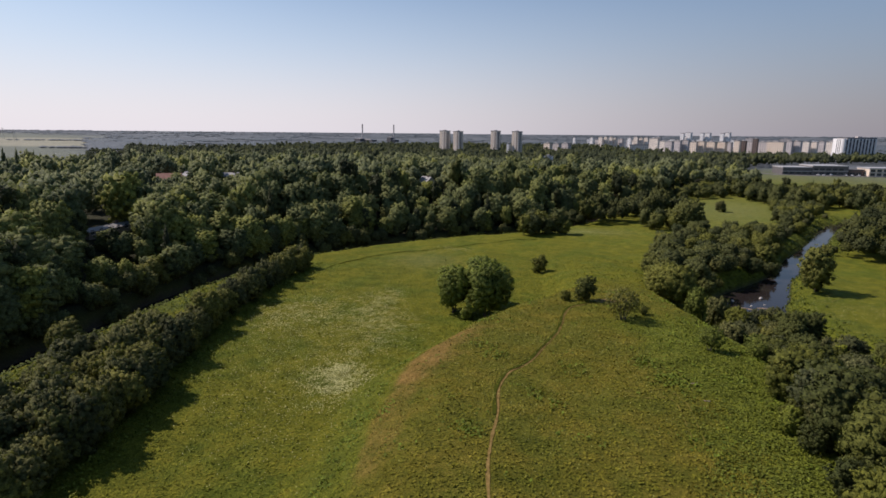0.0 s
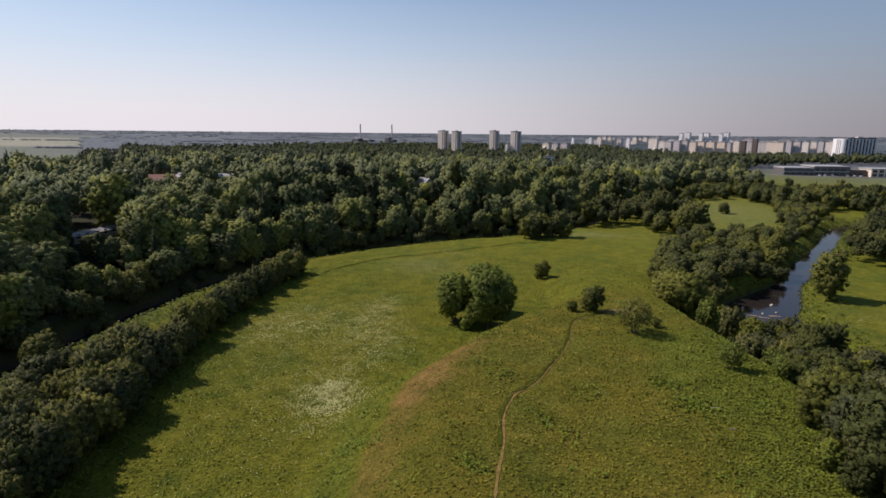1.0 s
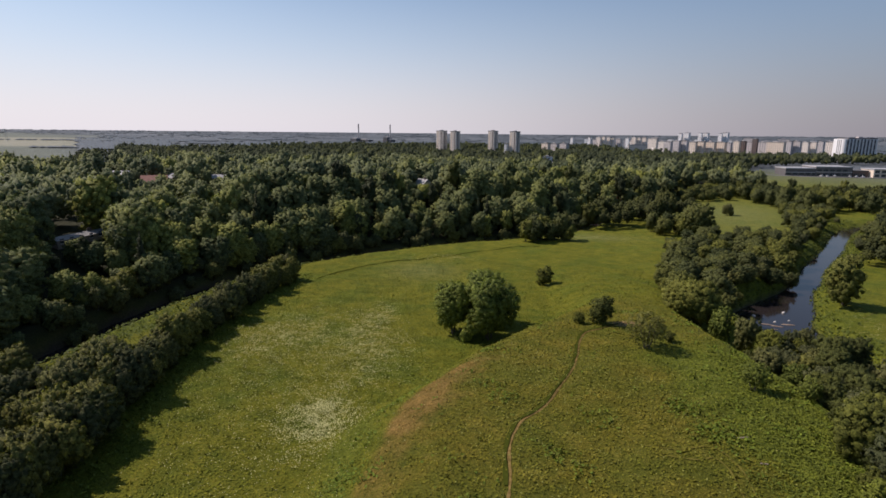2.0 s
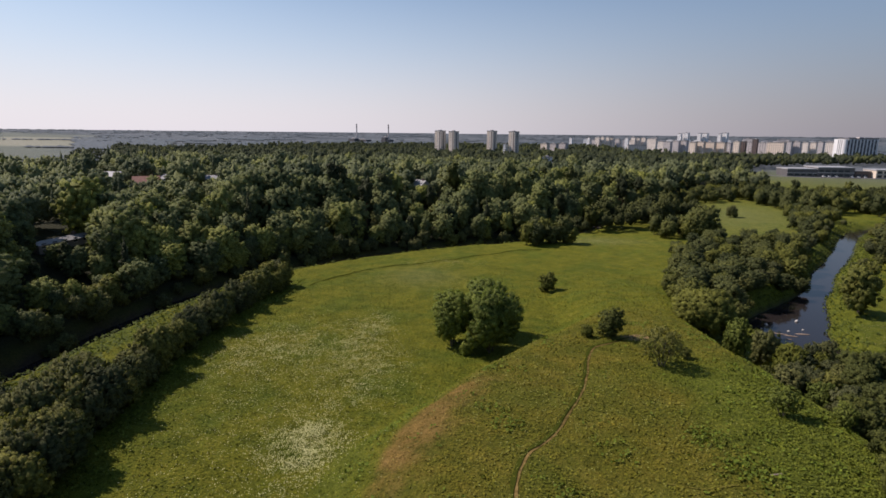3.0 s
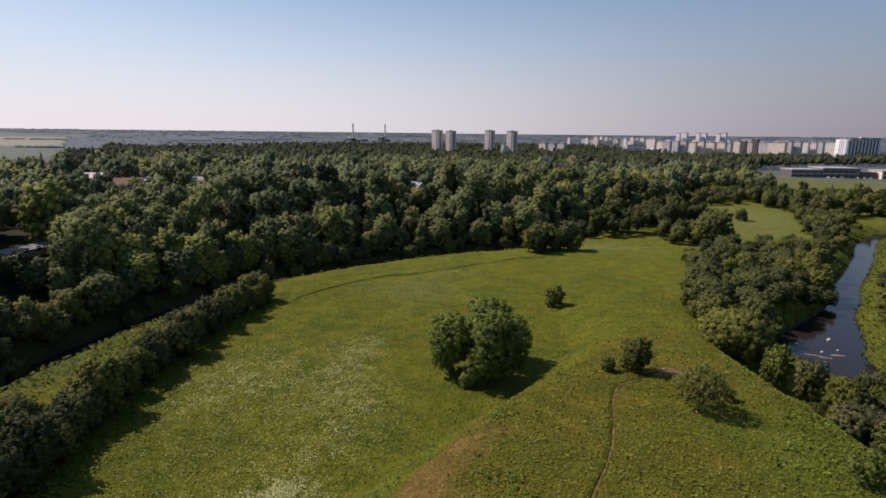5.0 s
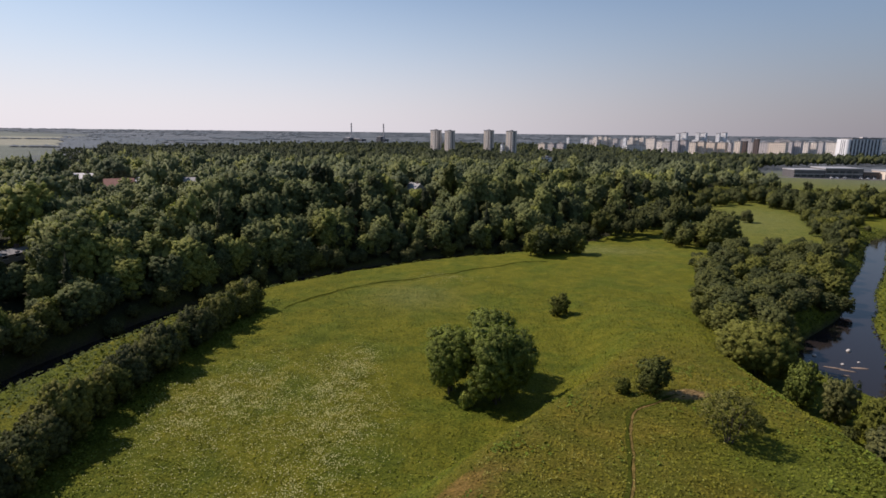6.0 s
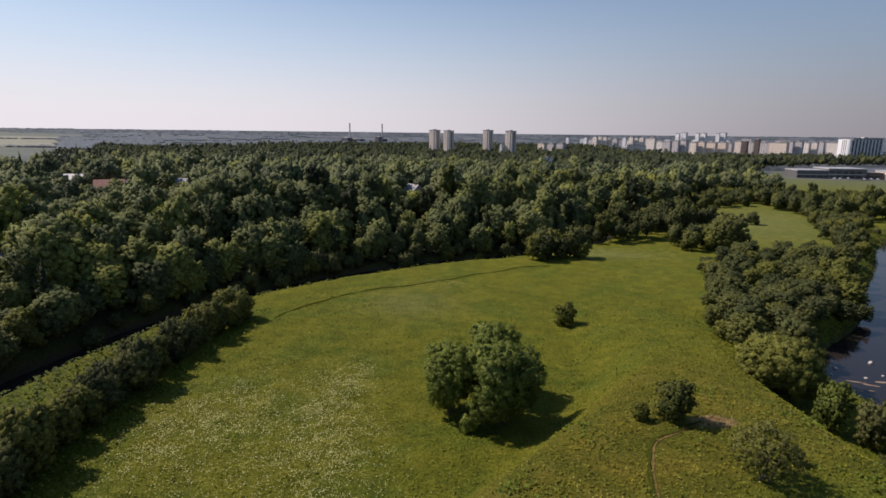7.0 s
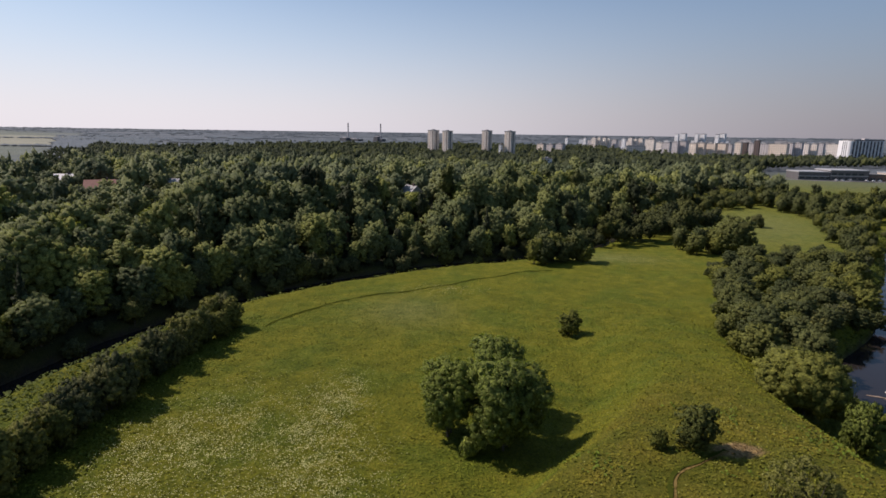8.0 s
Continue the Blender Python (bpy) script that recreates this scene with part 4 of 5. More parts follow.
# reeds and tall weeds on both banks of the rivers
REED = leaf_material("reeds", (0.085, 0.105, 0.016), (0.125, 0.145, 0.024), (0.17, 0.18, 0.042))
r_reed = np.random.RandomState(15)
hx, hy = r_reed.uniform(-50, -36, 9000), r_reed.uniform(46, 165, 9000)
foot = np.interp(hy, [46, 75, 100, 130, 150, 160], [-38.4, -38.6, -40.2, -39.6, -36.8, -34.4])
ok = (hx < foot + 1.4 * waves(hx, hy, 5.0, 3)) & (hx > foot - 7)
tufts("hedge_weeds", "tall rough weeds along the foot of the hedge", "weeds", hx[ok], hy[ok], 0.26, REED, 0.4, 0.6, seed=17)
rx, ry = r_reed.uniform(-110, 210, 230000), r_reed.uniform(40, 300, 230000)
dw, de = way_distance(rx, ry, RIVER_WEST), east_distance(rx, ry)
spot = waves(rx, ry, 6.0, 12)
ok = ((dw > HALF_WEST - 0.3) & (dw < HALF_WEST + 3 + 2 * spot + 8 * (rx < -50)) & (ry < 260) & ~inside(rx, ry, NORTH_WEST)) | ((de > HALF_EAST + 0.2) & (de < HALF_EAST + 6 + 5 * spot))
tufts("reeds", "tall green reeds and weeds along the river banks", "reeds", rx[ok], ry[ok], 0.4, REED, 0.5, 0.5, seed=16)
# bushes that overhang the banks
for line, lo_, hi_, gap in ((RIVER_EAST, HALF_EAST + 2.5, HALF_EAST + 6, 5.5), (RIVER_WEST, HALF_WEST - 1.0, HALF_WEST + 4.5, 4.3)):
    p = scatter(rng, [(-100, 60), (200, 60), (200, 285), (-100, 285)], gap)
    d = way_distance(p[:, 0], p[:, 1], line)
    ok = (d > lo_) & (d < hi_) & in_sight(p[:, 0], p[:, 1])
    ok &= inside(p[:, 0], p[:, 1], NORTH_WEST) if line is RIVER_WEST else (waves(p[:, 0], p[:, 1], 22, 14) > -0.5) & (p[:, 1] > np.where(p[:, 0] < np.interp(p[:, 1], [q[1] for q in line[:14]], [q[0] for q in line[:14]]), 150, 178))
    for x, y in p[ok]:
        put(bank_bushes[rng.randint(3)], x, y, rng.uniform(0.4, 0.85) * (1.3 if line is RIVER_WEST else 1.0), rng.uniform(0, 6.3), 1.0, 0.15, "low willow bush overhanging the river bank", "bank bushes")

for ob in PROTOTYPES:
    for o in (*ob.children_recursive, ob):
        bpy.data.objects.remove(o)

# trodden path over the hill, and the track at the far end of the meadow
def path_material():
    """Trodden earth: tan where it is worn bare, dark and grassy where it is not."""
    m, t, b = material("trodden_soil", 1.0, 0.0)
    n = noise_of(t, 1.5, 6.0, 0.65)
    bare = ramp(t, n, [(0.35, (0.12, 0.082, 0.026)), (0.65, (0.25, 0.17, 0.06))])
    grassy = ramp(t, n, [(0.35, (0.055, 0.045, 0.012)), (0.65, (0.17, 0.12, 0.036))])
    t.links.new(mixed(t, attribute(t, "tint"), grassy, bare), b.inputs["Base Color"])
    bumped(t, b, n, 0.6, 0.06)
    return m


PATH_SOIL = path_material()
TRACK_SHADE_GRASS = plain_material("flattened_and_shaded_grass", (0.03, 0.038, 0.006), (0.06, 0.068, 0.01), 1.0, 1.0, 0, 0.0)
v, q = ribbon(trail, lambda p, i: 0.15 + 0.05 * math.sin(i * 0.9) * math.sin(i * 0.37) + 0.03 * math.sin(i * 2.3), lambda x, y: land_at(x, y) + 0.05, 10)
worn_to = np.interp([p[1] for p in v], [60, 68, 76, 90, 96], [1.0, 0.85, 0.3, 0.2, 0.75])
tagged(new("footpath", mesh_of("footpath", v, quads=q, mat=PATH_SOIL, tint=worn_to, smooth=True)), "narrow trodden earth footpath over the grassy hill", "footpath", kind="structure")
# Dark strip that paints the shade of the longer grass beside the path.
verge = [(x - 0.36, y + 0.1) for x, y in trail[3:]]
v, q = ribbon(verge, lambda p, i: 0.2 + 0.11 * math.sin(i * 0.7) * math.sin(i * 0.23), lambda x, y: land_at(x, y) + 0.13, 10)
tagged(new("grass_verge", mesh_of("grass_verge", v, quads=q, mat=TRACK_SHADE_GRASS, smooth=True)), "dark strip for the shaded longer grass beside the footpath", "grass", kind="structure")
v, q = ribbon([(-34, 158), (-32.6, 162.2), (-26.2, 172), (-16.9, 181.1), (-0.1, 190), (14.4, 201), (28.8, 209.4), (38, 213)], lambda p, i: 0.3 + 0.12 * math.sin(i * 1.3), lambda x, y: land_at(x, y) + 0.12, 8)
worn = plain_material("worn_grass", (0.1, 0.092, 0.016), (0.16, 0.135, 0.032), 1.2, 1.0, 0, 0.0)
for line in ([(20.8, 62.6), (24, 61.6), (27.6, 61.9), (28.6, 58.4), (27.6, 53.0), (26.6, 49.0)], [(22.4, 60.6), (25.2, 59.8), (27.0, 60.2), (27.4, 57.8), (26.4, 53.0), (25.4, 49.0)], [(100, 134.5), (107, 139), (116, 142.5), (124, 147.5), (140, 153)]):
    v2, q2 = ribbon(line, lambda p, i: 0.06 + 0.04 * math.sin(i * 1.1), lambda x, y: land_at(x, y) + 0.1, 8)
    tagged(new("worn_track", mesh_of("worn_track", v2, quads=q2, mat=worn, smooth=True)), "faint worn track through rough grass", "track", kind="structure")
tagged(new("grass_track", mesh_of("grass_track", v, quads=q, mat=TRACK_SHADE_GRASS, smooth=True)), "dark flattened track through the meadow grass", "track", kind="structure")

# stones and gravel bars in the eastern river
STONE = plain_material("river_stone", (0.36, 0.34, 0.31), (0.58, 0.56, 0.52), 1.2, 0.85, 0.05)
GRAVEL = plain_material("river_gravel", (0.2, 0.14, 0.1), (0.34, 0.26, 0.19), 2.0, 0.95, 0.06)
STONE_V, STONE_F = ball(6, 9)
r_stone = np.random.RandomState(8)


def stone(name, label, category, group, x, y, z, size, mat):
    v = STONE_V * (1 + r_stone.uniform(-0.18, 0.18, (len(STONE_V), 1))) * size
    ob = new(name, mesh_of(name, v, tris=STONE_F, mat=mat, smooth=True))
    ob.matrix_world = pose(x, y, z, 0, 0, r_stone.uniform(0, 360) if name == "boulder" else r_stone.uniform(-28, 8))
    return tagged(ob, label, category, group)


for x, y, s in ((88.9, 146.2, 0.6), (79.8, 143.8, 0.5), (74.9, 127.7, 0.5), (82.4, 139.2, 0.35), (86.5, 140.2, 0.3), (77.0, 141.0, 0.3)):
    stone("boulder", "pale grey boulder standing in the shallow river", "boulder", "river boulders", x, y, WATER, (s, s * 0.8, s * 0.75), STONE)
for x, y, a, b in ((79.6, 137.5, 1.9, 0.22), (76.6, 134.2, 1.3, 0.3), (81.2, 136.2, 1.4, 0.24), (79.0, 134.0, 1.0, 0.2), (73.6, 129.4, 1.3, 0.35), (84.5, 137.4, 1.6, 0.4)):
    stone("gravel_bar", "brownish gravel bar in the shallow river", "gravel bar", "gravel bars", x, y, WATER - 0.02, (a, b, 0.16), GRAVEL)

# two weathered boards left among the nettles
BOARD = plain_material("weathered_board", (0.13, 0.1, 0.07), (0.26, 0.21, 0.16), 2.0, 0.85)
for x, y, turn, w in ((31.6, 63.6, 10, 1.2), (31.2, 59.0, -12, 0.7)):
    bm = bmesh.new()
    box_bm(bm, -w / 2, -0.09, 0.0, w / 2, 0.09, 0.06)
    bmesh.ops.bevel(bm, geom=bm.edges[:], offset=0.01, segments=1, affect="EDGES")
    ob = new("plank", bm_mesh("plank", bm, BOARD))
    ob.matrix_world = pose(x, y, land_at(x, y) + 0.12, 3, 0, turn)
    tagged(ob, "brown weathered plank lying among the nettles", "plank", "loose planks")


# ---- town ----
PANEL = plain_material("concrete_panel", (0.46, 0.42, 0.4), (0.58, 0.53, 0.5), 0.4, 0.85)
PANEL_BEIGE = plain_material("beige_panel", (0.68, 0.56, 0.44), (0.78, 0.67, 0.55), 0.4, 0.85)
PANEL_CREAM = plain_material("cream_panel", (0.68, 0.6, 0.51), (0.79, 0.71, 0.62), 0.4, 0.85)
PANEL_WHITE = plain_material("white_panel", (0.7, 0.69, 0.67), (0.82, 0.81, 0.79), 0.4, 0.8)
PANEL_DARK = plain_material("dark_panel", (0.1, 0.095, 0.095), (0.16, 0.15, 0.15), 0.4, 0.7)
PANEL_SHADE = plain_material("grey_brown_panel", (0.2, 0.18, 0.165), (0.28, 0.25, 0.23), 0.4, 0.8)
PANEL_BROWN = plain_material("brown_panel", (0.1, 0.074, 0.064), (0.15, 0.11, 0.096), 0.4, 0.8)
GLASS = plain_material("window_glass", (0.03, 0.035, 0.045), (0.06, 0.07, 0.085), 0.6, 0.15, 0, 0.6)
ROOFING = plain_material("roofing", (0.1, 0.1, 0.1), (0.17, 0.165, 0.16), 0.3, 0.9)
ROOF_RED = plain_material("red_roof_tiles", (0.17, 0.08, 0.06), (0.28, 0.14, 0.105), 0.8, 0.8)
METAL_PALE = plain_material("pale_metal", (0.33, 0.32, 0.31), (0.46, 0.45, 0.44), 0.5, 0.45)
CAR_WHITE = plain_material("white_car_paint", (0.74, 0.74, 0.74), (0.82, 0.82, 0.82), 1.0, 0.3, 0, 0.5)
RUBBER = plain_material("tyre_rubber", (0.02, 0.02, 0.02), (0.03, 0.03, 0.03), 2.0, 0.9)


def box_part(name, parent, x0, y0, z0, x1, y1, z1, mat, label=""):
    bm = bmesh.new()
    box_bm(bm, x0, y0, z0, x1, y1, z1)
    return part(name, bm_mesh(name, bm, mat), parent, label)


def window_grid(parent, w, d, h, floors, bays, deep):
    """All the windows of a far block, too small to tell apart."""
    verts, quads = [], []

    def pane(x0, x1, y0, y1, z0, z1):
        k = len(verts)
        verts.extend([(x, y, z) for z in (z0, z1) for x, y in ((x0, y0), (x1, y0), (x1, y1), (x0, y1))])
        quads.extend([(k, k + 1, k + 5, k + 4), (k + 1, k + 2, k + 6, k + 5), (k + 2, k + 3, k + 7, k + 6), (k + 3, k, k + 4, k + 7), (k + 4, k + 5, k + 6, k + 7), (k + 3, k + 2, k + 1, k)])

    fh = h / floors
    for f in range(floors):
        z0, z1 = f * fh + fh * 0.34, f * fh + fh * 0.76
        for b in range(bays):
            x0 = -w / 2 + (b + 0.25) * w / bays
            for s in (-1, 1):
                pane(x0, x0 + 0.4 * w / bays, s * d / 2 - 0.05, s * d / 2 + 0.05, z0, z1)
        for b in range(deep):
            y0 = -d / 2 + (b + 0.3) * d / deep
            for s in (-1, 1):
                pane(s * w / 2 - 0.05, s * w / 2 + 0.05, y0, y0 + 0.4 * d / deep, z0, z1)
    ob = part("window", mesh_of("window", verts, quads=quads, mat=GLASS), parent)
    ob["kind"] = "stuff"


def roof_parts(ob, w, d, h):
    roof = box_part("roof", ob, -w / 2 - 0.25, -d / 2 - 0.25, h, w / 2 + 0.25, d / 2 + 0.25, h + 0.6, ROOFING)
    box_part("lift_house", roof, -w * 0.2, -d * 0.22, h + 0.6, w * 0.1, d * 0.22, h + 1.7, PANEL)


def block(name, label, x, y, w, d, h, turn, wall, group):
    """A slab block of flats, far off."""
    ob = tagged(new(name), label, "building", group)
    ob.matrix_world = pose(x, y, land_at(x, y), 0, 0, turn)
    box_part("wall", ob, -w / 2, -d / 2, -2, w / 2, d / 2, h, wall)
    roof_parts(ob, w, d, h)
    window_grid(ob, w, d, h, max(2, round(h / 3)), max(2, round(w / 3.6)), 2)
    return ob


def tower(x, y, w, d, h, turn):
    """A tower of flats with dark balcony bays running up its faces."""
    ob = tagged(new("apartment_tower"), "tall pale concrete apartment tower above the forest", "building", "apartment towers")
    ob.matrix_world = pose(x, y, land_at(x, y), 0, 0, turn)
    box_part("wall", ob, -w / 2, -d / 2, -2, w / 2, d / 2, h, PANEL_CREAM)
    roof_parts(ob, w, d, h)
    floors = 15
    for s in (-1, 1):
        for u in (-0.27, 0.27):
            box_part("balcony_bay", ob, u * w - w * 0.09, s * d / 2 - 0.3 if s < 0 else d / 2, 0, u * w + w * 0.09, -d / 2 if s < 0 else d / 2 + 0.3, h - 1, PANEL_BEIGE if u < 0 else PANEL_SHADE)
        box_part("balcony_bay", ob, -w / 2 - 0.3 if s < 0 else w / 2, -d * 0.1, 0, -w / 2 if s < 0 else w / 2 + 0.3, d * 0.1, h - 1, PANEL_SHADE)
    window_grid(ob, w, d, h, floors, 5, 4)


for x, y, w, h in ((3.2, 905, 13.5, 39.0), (24.2, 890, 11.5, 38.5), (84.9, 900, 11.5, 40.5), (113.1, 852, 11.5, 40.5)):
    tower(x, y, w, 11, h, -44)
block("office_block", "small pale block at the foot of a tower", 100.5, 850, 4, 6, 22, -40, PANEL_WHITE, "town blocks")

BLOCKS = {
    "beige": ("beige nine-storey panel block of flats", PANEL_BEIGE, [(433, 960, 13, 27), (446, 960, 15, 28), (463, 960, 18, 27), (481, 960, 17, 27), (497, 940, 11, 29), (557, 930, 27, 28), (189, 1000, 16, 22)]),
    "cream": ("cream panel block of flats catching the sun", PANEL_CREAM, [(397, 1400, 13, 30), (409, 1400, 11, 31), (422, 1400, 10, 30), (432, 1400, 9, 28), (468, 1350, 12, 31), (480, 1350, 11, 29), (493, 1350, 12, 30), (456, 1200, 22, 30), (455, 1150, 14, 25), (750, 1150, 17, 26), (768, 1150, 13, 26), (770, 1100, 21, 27)]),
    "white": ("white panel tower catching the sun", PANEL_WHITE, [(354, 1500, 9, 27), (374, 1400, 8, 29), (452, 1350, 10, 29), (643, 1500, 11, 40), (660, 1500, 17, 42), (696, 1500, 11, 41), (711, 1500, 17, 42), (750, 1500, 11, 41), (764, 1500, 17, 43)]),
    "grey": ("grey panel block of flats", PANEL, [(447, 1400, 14, 26), (427, 1050, 16, 26), (464, 1100, 16, 27), (479, 1100, 17, 28), (504, 980, 11, 26), (529, 960, 16, 28), (564, 980, 18, 27), (652, 1050, 16, 28), (668, 1050, 17, 28), (816, 1200, 15, 26), (207, 1010, 16, 21), (226, 1020, 17, 22)]),
    "brown": ("dark brown brick block of flats", PANEL_BROWN, [(510, 945, 10, 29), (533, 950, 9, 33)]),
}
for label, wall, rows in BLOCKS.values():
    for x, y, span, h in rows:
        deep = min(9.0, 0.5 * span)
        block("apartment_block", label, x, y, (span * 0.97 - 0.5 * deep) / 0.8, deep, h - 1.0, -50 - math.degrees(math.atan2(x, y)) * 0.25, wall, "town blocks")
block("apartment_block", "long low cream block with a brown roof", 370, 1050, 34, 8, 18, -12, PANEL_CREAM, "town blocks")
block("office_block", "white flat-roofed building among the forest trees", 107, 560, 9, 7, 15, -20, PANEL_WHITE, "town blocks")

r_town = np.random.RandomState(12)
for k in range(20):
    wall = (PANEL_CREAM, PANEL_WHITE, PANEL)[r_town.choice(3)]
    block("apartment_block", "distant panel block of flats on the skyline", 420 + k * 34 + r_town.uniform(-9, 9), r_town.uniform(1500, 1700), r_town.uniform(12, 30), 9, r_town.uniform(18, 27), r_town.uniform(-55, -30), wall, "town blocks")


def striped_tower():
    """The white block with a rounded end and dark upright window strips."""
    ob = tagged(new("apartment_tower"), "white apartment tower with dark upright window strips", "building", "apartment towers")
    w, d, h = 53.0, 22.0, 32.5
    ob.matrix_world = pose(641, 868, land_at(641, 868) + 1.5, 0, 0, 3)
    bm = bmesh.new()
    ring = [(-w / 2 + 5 - 5 * math.cos(a), -d / 2 + 5 - 5 * math.sin(a)) for a in np.linspace(0, math.pi / 2, 7)] + [(w / 2, -d / 2), (w / 2, d / 2), (-w / 2, d / 2)]
    low = [bm.verts.new((x, y, -2)) for x, y in ring]
    top = [bm.verts.new((x, y, h)) for x, y in ring]
    bm.faces.new(top)
    bm.faces.new(low[::-1])
    for i in range(len(ring)):
        j = (i + 1) % len(ring)
        bm.faces.new((low[i], low[j], top[j], top[i]))
    part("wall", bm_mesh("wall", bm, PANEL_WHITE), ob)
    roof = box_part("roof", ob, -w / 2 + 6, -d / 2 + 0.5, h, w / 2 + 0.3, d / 2 + 0.3, h + 1.6, PANEL_DARK)
    box_part("lift_house", roof, 2, -3, h + 1.6, 9, 3, h + 3.4, PANEL)
    for k in range(9):
        x0 = -w / 2 + 4.6 + k * 5.4
        box_part("window_strip", ob, x0, -d / 2 - 0.12, 1, x0 + 2.7, -d / 2 + 0.2, h - 0.5, GLASS, "dark upright window strip")
        for f in range(10):
            if (f + k) % 3 == 0:
                box_part("balcony_slab", ob, x0 - 0.2, -d / 2 - 0.9, 3 + f * 3.1, x0 + 3.4, -d / 2 - 0.12, 3.9 + f * 3.1, PANEL)
    for k in range(3):
        y0 = -d / 2 + 5.6 + k * 3.4
        box_part("window_strip", ob, -w / 2 - 0.12, y0, 1, -w / 2 + 0.2, y0 + 1.2, h - 1, GLASS, "dark upright window strip")


striped_tower()


def low_building(x, y, w, d, h, turn, wall, band, label):
    ob = tagged(new("commercial_building"), label, "building", "commercial buildings")
    ob.matrix_world = pose(x, y, land_at(x, y), 0, 0, turn)
    box_part("wall", ob, -w / 2, -d / 2, -1, w / 2, d / 2, h, wall)
    box_part("roof", ob, -w / 2 - 0.4, -d / 2 - 0.4, h, w / 2 + 0.4, d / 2 + 0.4, h + 0.9, band, "pale metal roof edge")
    if h > 6:
        box_part("floor_band", ob, -w / 2 - 0.15, -d / 2 - 0.3, h * 0.46, w / 2 + 0.15, -d / 2, h * 0.46 + 0.7, METAL_PALE, "pale band between the storeys")
    for k in range(int(w / 6)):
        x0 = -w / 2 + 1.2 + k * 6
        for z0 in ((0.8, 4.6) if h > 7 else (0.8,)):
            win = box_part("window", ob, x0, -d / 2 - 0.1, z0, x0 + 4.2, -d / 2 + 0.1, z0 + 2.4, GLASS)
            box_part("sill", win, x0 - 0.1, -d / 2 - 0.25, z0 - 0.2, x0 + 4.3, -d / 2 - 0.1, z0, METAL_PALE)


low_building(363, 572, 30, 22, 7.0, -6, PANEL_DARK, METAL_PALE, "low dark commercial building with a pale roof edge")
low_building(393, 570, 34, 26, 9.0, -6, PANEL_DARK, METAL_PALE, "long dark commercial building with a pale roof edge")
low_building(417, 562, 14, 16, 5.5, -6, PANEL_BROWN, ROOFING, "low brown annexe of a commercial building")
low_building(440, 556, 30, 20, 7.5, -6, PANEL_BEIGE, METAL_PALE, "low beige commercial building with large windows")

# road before the commercial buildings
ASPHALT = plain_material("asphalt", (0.1, 0.1, 0.1), (0.16, 0.155, 0.15), 0.5, 0.9)
v, q = ribbon([(300, 640), (325, 600), (345, 560), (385, 552), (430, 546), (520, 535)], 4.5, lambda x, y: land_at(x, y) + 0.25, 8)
tagged(new("road", mesh_of("road", v, quads=q, mat=ASPHALT, smooth=True)), "grey asphalt road before low buildings", "road", kind="structure")


def car(x, y, turn):
    ob = tagged(new("car"), "white car parked beside the commercial building", "car", "parked cars")
    ob.matrix_world = pose(x, y, land_at(x, y) + 0.27, 0, 0, turn)
    bm = bmesh.new()
    box_bm(bm, -2.2, -0.9, 0.3, 2.2, 0.9, 0.9)
    bmesh.ops.bevel(bm, geom=bm.edges[:], offset=0.15, segments=2, affect="EDGES")
    part("body", bm_mesh("body", bm, CAR_WHITE), ob)
    bm = bmesh.new()
    box_bm(bm, -1.3, -0.8, 0.88, 1.4, 0.8, 1.5)
    for vert in bm.verts:
        if vert.co.z > 1.2:
            vert.co.x *= 0.7
            vert.co.y *= 0.85
    cabin = part("cabin", bm_mesh("cabin", bm, GLASS), ob)
    box_part("roof_panel", cabin, -0.9, -0.68, 1.5, 0.95, 0.68, 1.56, CAR_WHITE)
    for wx in (-1.35, 1.35):
        for wy in (-0.85, 0.85):
            bm = bmesh.new()
            bmesh.ops.create_cone(bm, cap_ends=True, segments=12, radius1=0.33, radius2=0.33, depth=0.22, matrix=pose(wx, wy, 0.33, 90))
            part("wheel", bm_mesh("wheel", bm, RUBBER), ob)


for x, y in ((379, 556), (384, 555.5), (391, 555), (405, 553), (411, 552.5), (417, 552), (433, 550)):
    car(x, y, 82)


def house(x, y, w, d, wall_h, roof_h, turn, roof_mat, wall_mat, label, lift=0.0):
    """A gabled house with windows, a door and a chimney."""
    ob = tagged(new("house"), label, "house", "forest houses")
    ob.matrix_world = pose(x, y, land_at(x, y) + lift, 0, 0, turn)
    box_part("wall", ob, -w / 2, -d / 2, -1.5, w / 2, d / 2, wall_h, wall_mat)
    bm = bmesh.new()
    a, b = w / 2 + 0.5, d / 2 + 0.5
    pts_ = [bm.verts.new(p) for p in ((-a, -b, wall_h), (a, -b, wall_h), (a, b, wall_h), (-a, b, wall_h), (-a, 0, wall_h + roof_h), (a, 0, wall_h + roof_h))]
    for f in ((0, 1, 5, 4), (2, 3, 4, 5), (0, 4, 3), (1, 2, 5), (3, 2, 1, 0)):
        bm.faces.new([pts_[i] for i in f])
    roof = part("roof", bm_mesh("roof", bm, roof_mat), ob)
    box_part("chimney", roof, w * 0.2, -0.4, wall_h + roof_h * 0.5, w * 0.2 + 0.8, 0.4, wall_h + roof_h + 0.9, PANEL_BROWN)
    for k in range(max(2, int(w / 3.5))):
        x0 = -w / 2 + 0.9 + k * 3.2
        if x0 + 1.3 < w / 2:
            for s in (-1, 1):
                win = box_part("window", ob, x0, s * d / 2 - 0.06, 1.0, x0 + 1.2, s * d / 2 + 0.06, 2.3, GLASS)
                box_part("sill", win, x0 - 0.1, s * d / 2 - 0.14, 0.9, x0 + 1.3, s * d / 2 + 0.14, 0.99, PANEL_WHITE)


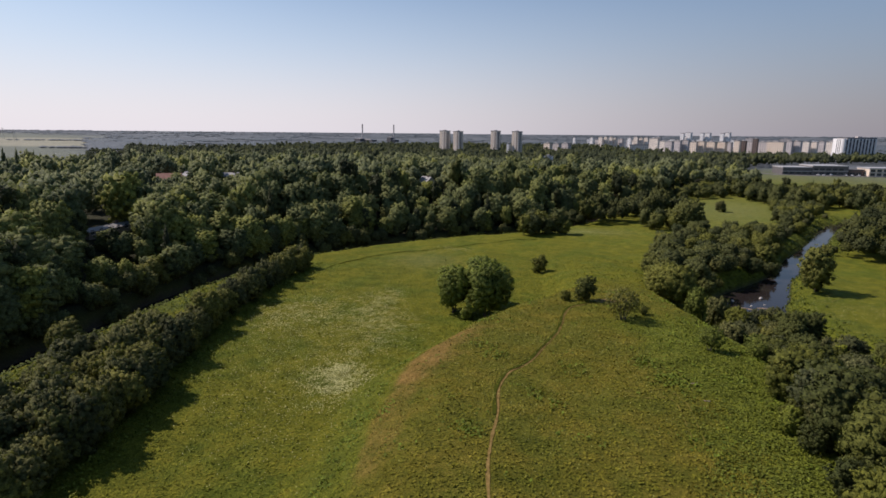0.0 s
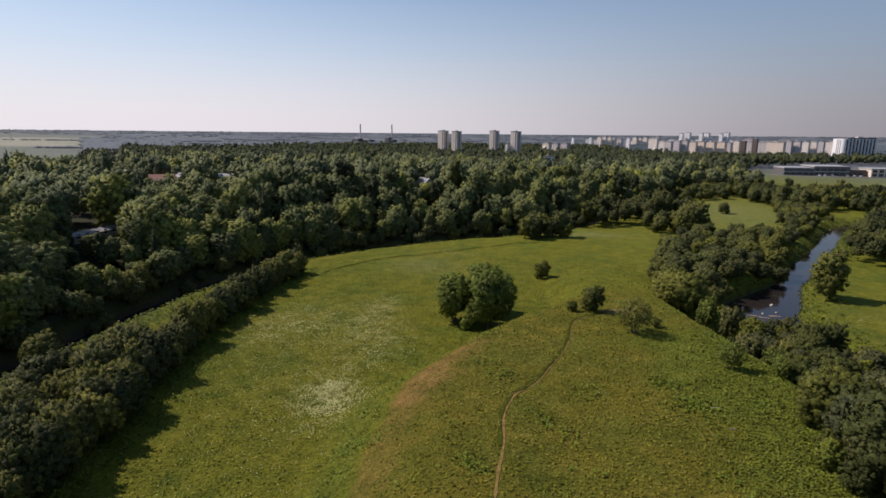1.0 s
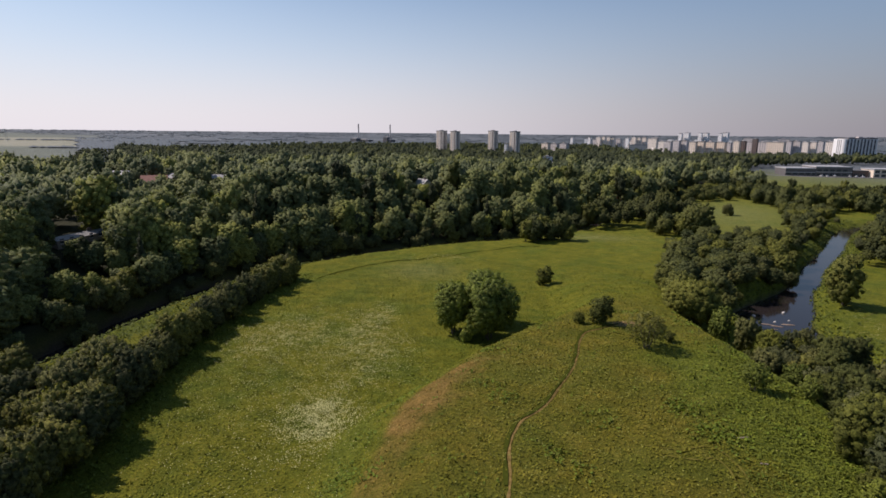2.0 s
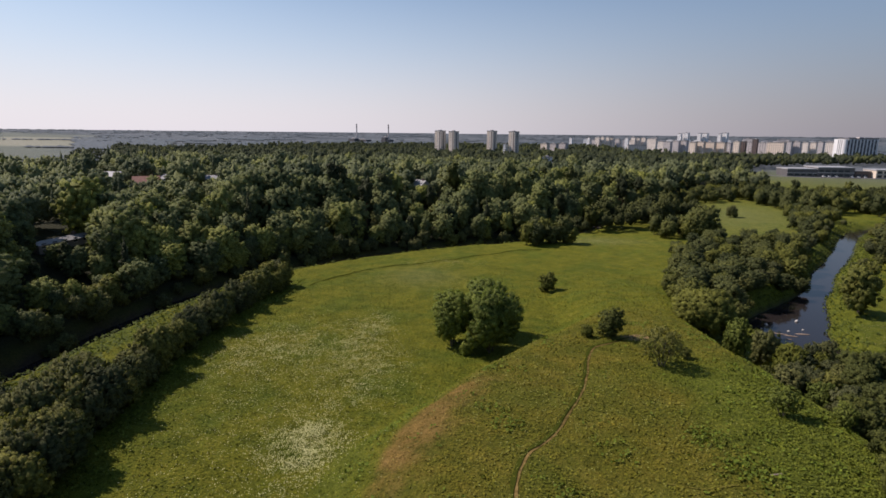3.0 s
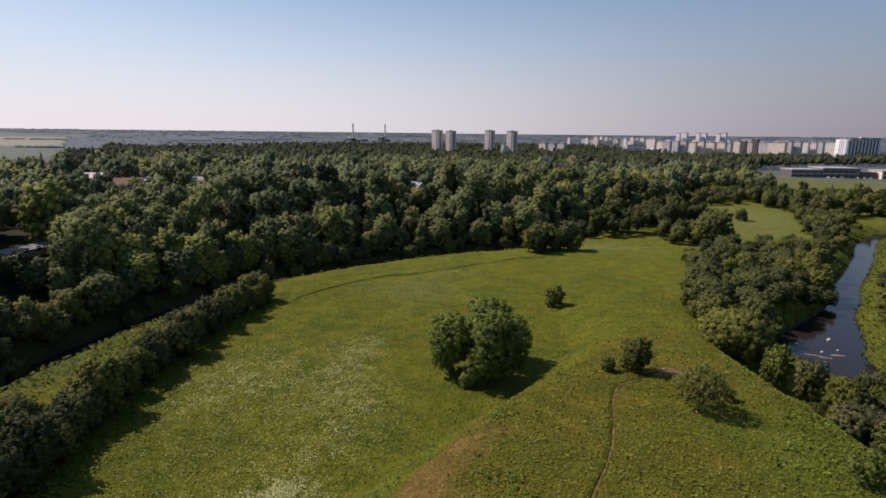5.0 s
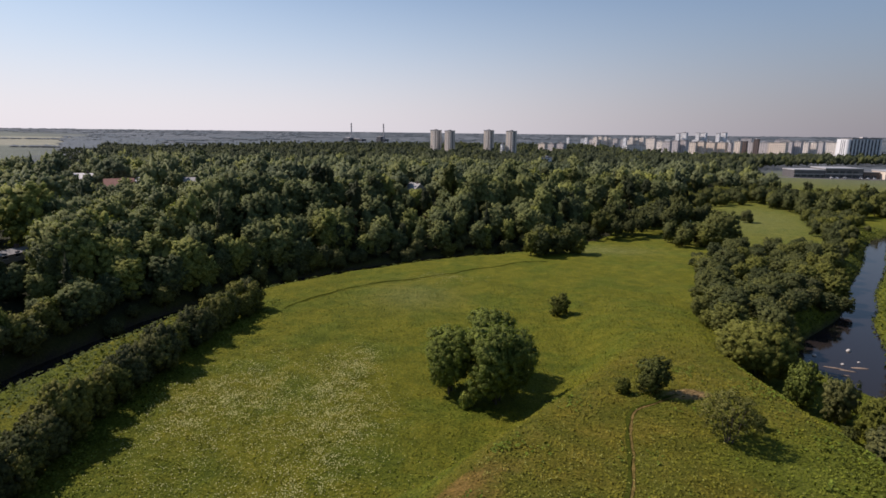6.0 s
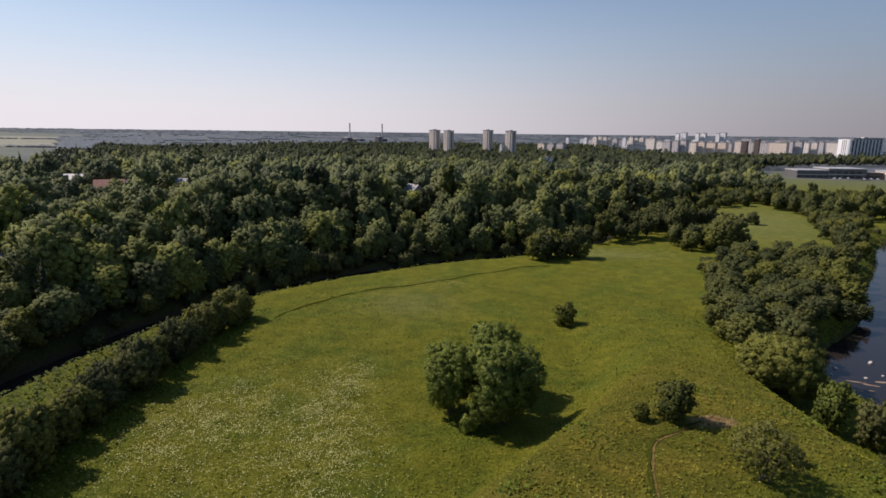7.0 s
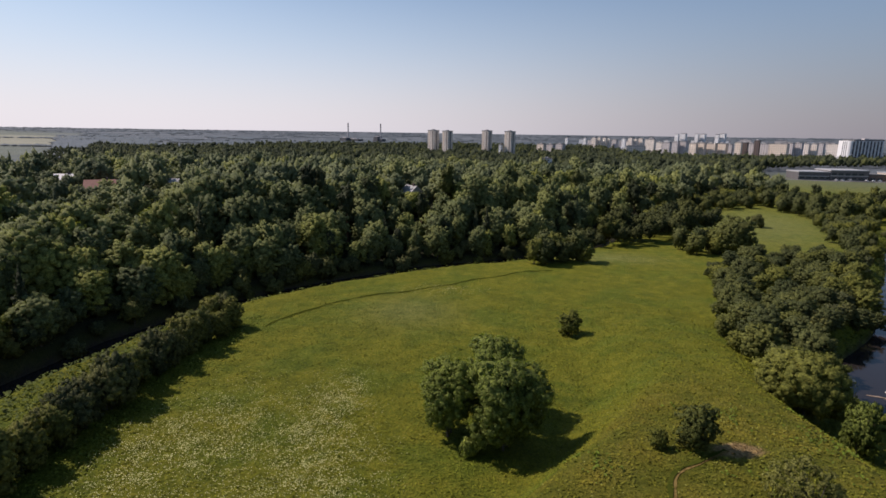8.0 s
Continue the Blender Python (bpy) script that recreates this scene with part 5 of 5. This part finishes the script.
SLATE = plain_material("grey_sheet_roof", (0.2, 0.2, 0.19), (0.3, 0.29, 0.28), 0.8, 0.6)
house(-152, 306, 12, 11, 5.6, 3.4, 24, ROOF_RED, PANEL_WHITE, "white house with a red tiled gable roof among trees")
house(-157, 324, 15, 9, 6.4, 2.4, 6, METAL_PALE, PANEL_WHITE, "white house with a pale metal roof among trees")
house(-128, 330, 12, 8, 6.0, 2.0, 0, SLATE, PANEL_BROWN, "low house with a pale metal roof among trees")
house(-188, 336, 11, 9, 6.2, 2.6, 4, METAL_PALE, PANEL_WHITE, "small house with a pale metal roof among trees")
house(-8.5, 292, 8, 6, 6.5, 3.0, -55, SLATE, PANEL, "small forest house with a pale steep metal roof")
house(-107, 172, 18, 5, 1.9, 0.8, 75, SLATE, PANEL_SHADE, "long low shed with a pale metal roof")
house(106, 520, 12, 9, 11.0, 1.2, 0, METAL_PALE, PANEL_WHITE, "white building rising out of the forest")


# ---- power station and pylons ----
def chimney(x, y, h, r):
    ob = tagged(new("smokestack"), "tall slender grey industrial smokestack on the horizon", "smokestack", "smokestacks")
    ob.matrix_world = pose(x, y, land_at(x, y))
    bm = bmesh.new()
    bmesh.ops.create_cone(bm, cap_ends=True, segments=16, radius1=r * 1.5, radius2=r, depth=h, matrix=pose(0, 0, h / 2))
    part("shaft", bm_mesh("shaft", bm, PANEL), ob)
    for k in (0.82, 0.93):
        bm = bmesh.new()
        bmesh.ops.create_cone(bm, cap_ends=True, segments=16, radius1=r * 1.22, radius2=r * 1.2, depth=h * 0.05, matrix=pose(0, 0, h * k))
        part("band", bm_mesh("band", bm, PANEL_BROWN), ob)


chimney(-252, 1750, 57, 1.6)
chimney(-154, 1750, 56, 1.6)
for x, w, h in ((-262, 26, 12), (-236, 60, 9), (-163, 16, 17), (-158, 34, 10)):
    hall = tagged(new("power_station_hall"), "grey industrial hall beside a smokestack", "building", "power station halls")
    hall.matrix_world = pose(x, 1752, land_at(x, 1752), 0, 0, -38)
    box_part("wall", hall, -w / 2, -10, -2, w / 2, 10, h, PANEL_DARK)
    roof = box_part("roof", hall, -w / 2 - 0.4, -10.4, h, w / 2 + 0.4, 10.4, h + 1, METAL_PALE)
    box_part("vent_ridge", roof, -w / 3, -2, h + 1, w / 3, 2, h + 2.6, PANEL)


def pylon(x, y, h):
    ob = tagged(new("power_pylon"), "thin grey lattice power pylon in a far field", "power pylon", "power pylons")
    ob.matrix_world = pose(x, y, land_at(x, y), 0, 0, 20)
    for sx, sy in ((-1, -1), (1, -1), (-1, 1), (1, 1)):
        bm = bmesh.new()
        limb(bm, (sx * 3, sy * 3, -1), (sx * 0.5, sy * 0.5, h), 0.25, 0.2, 4)
        part("leg", bm_mesh("leg", bm, METAL_PALE), ob)
    for z, w in ((h * 0.7, 9), (h * 0.85, 7), (h * 0.97, 4)):
        box_part("crossarm", ob, -w, -0.2, z - 0.2, w, 0.2, z + 0.2, METAL_PALE)


pylon(-1150, 1500, 32)
pylon(-1330, 1690, 34)
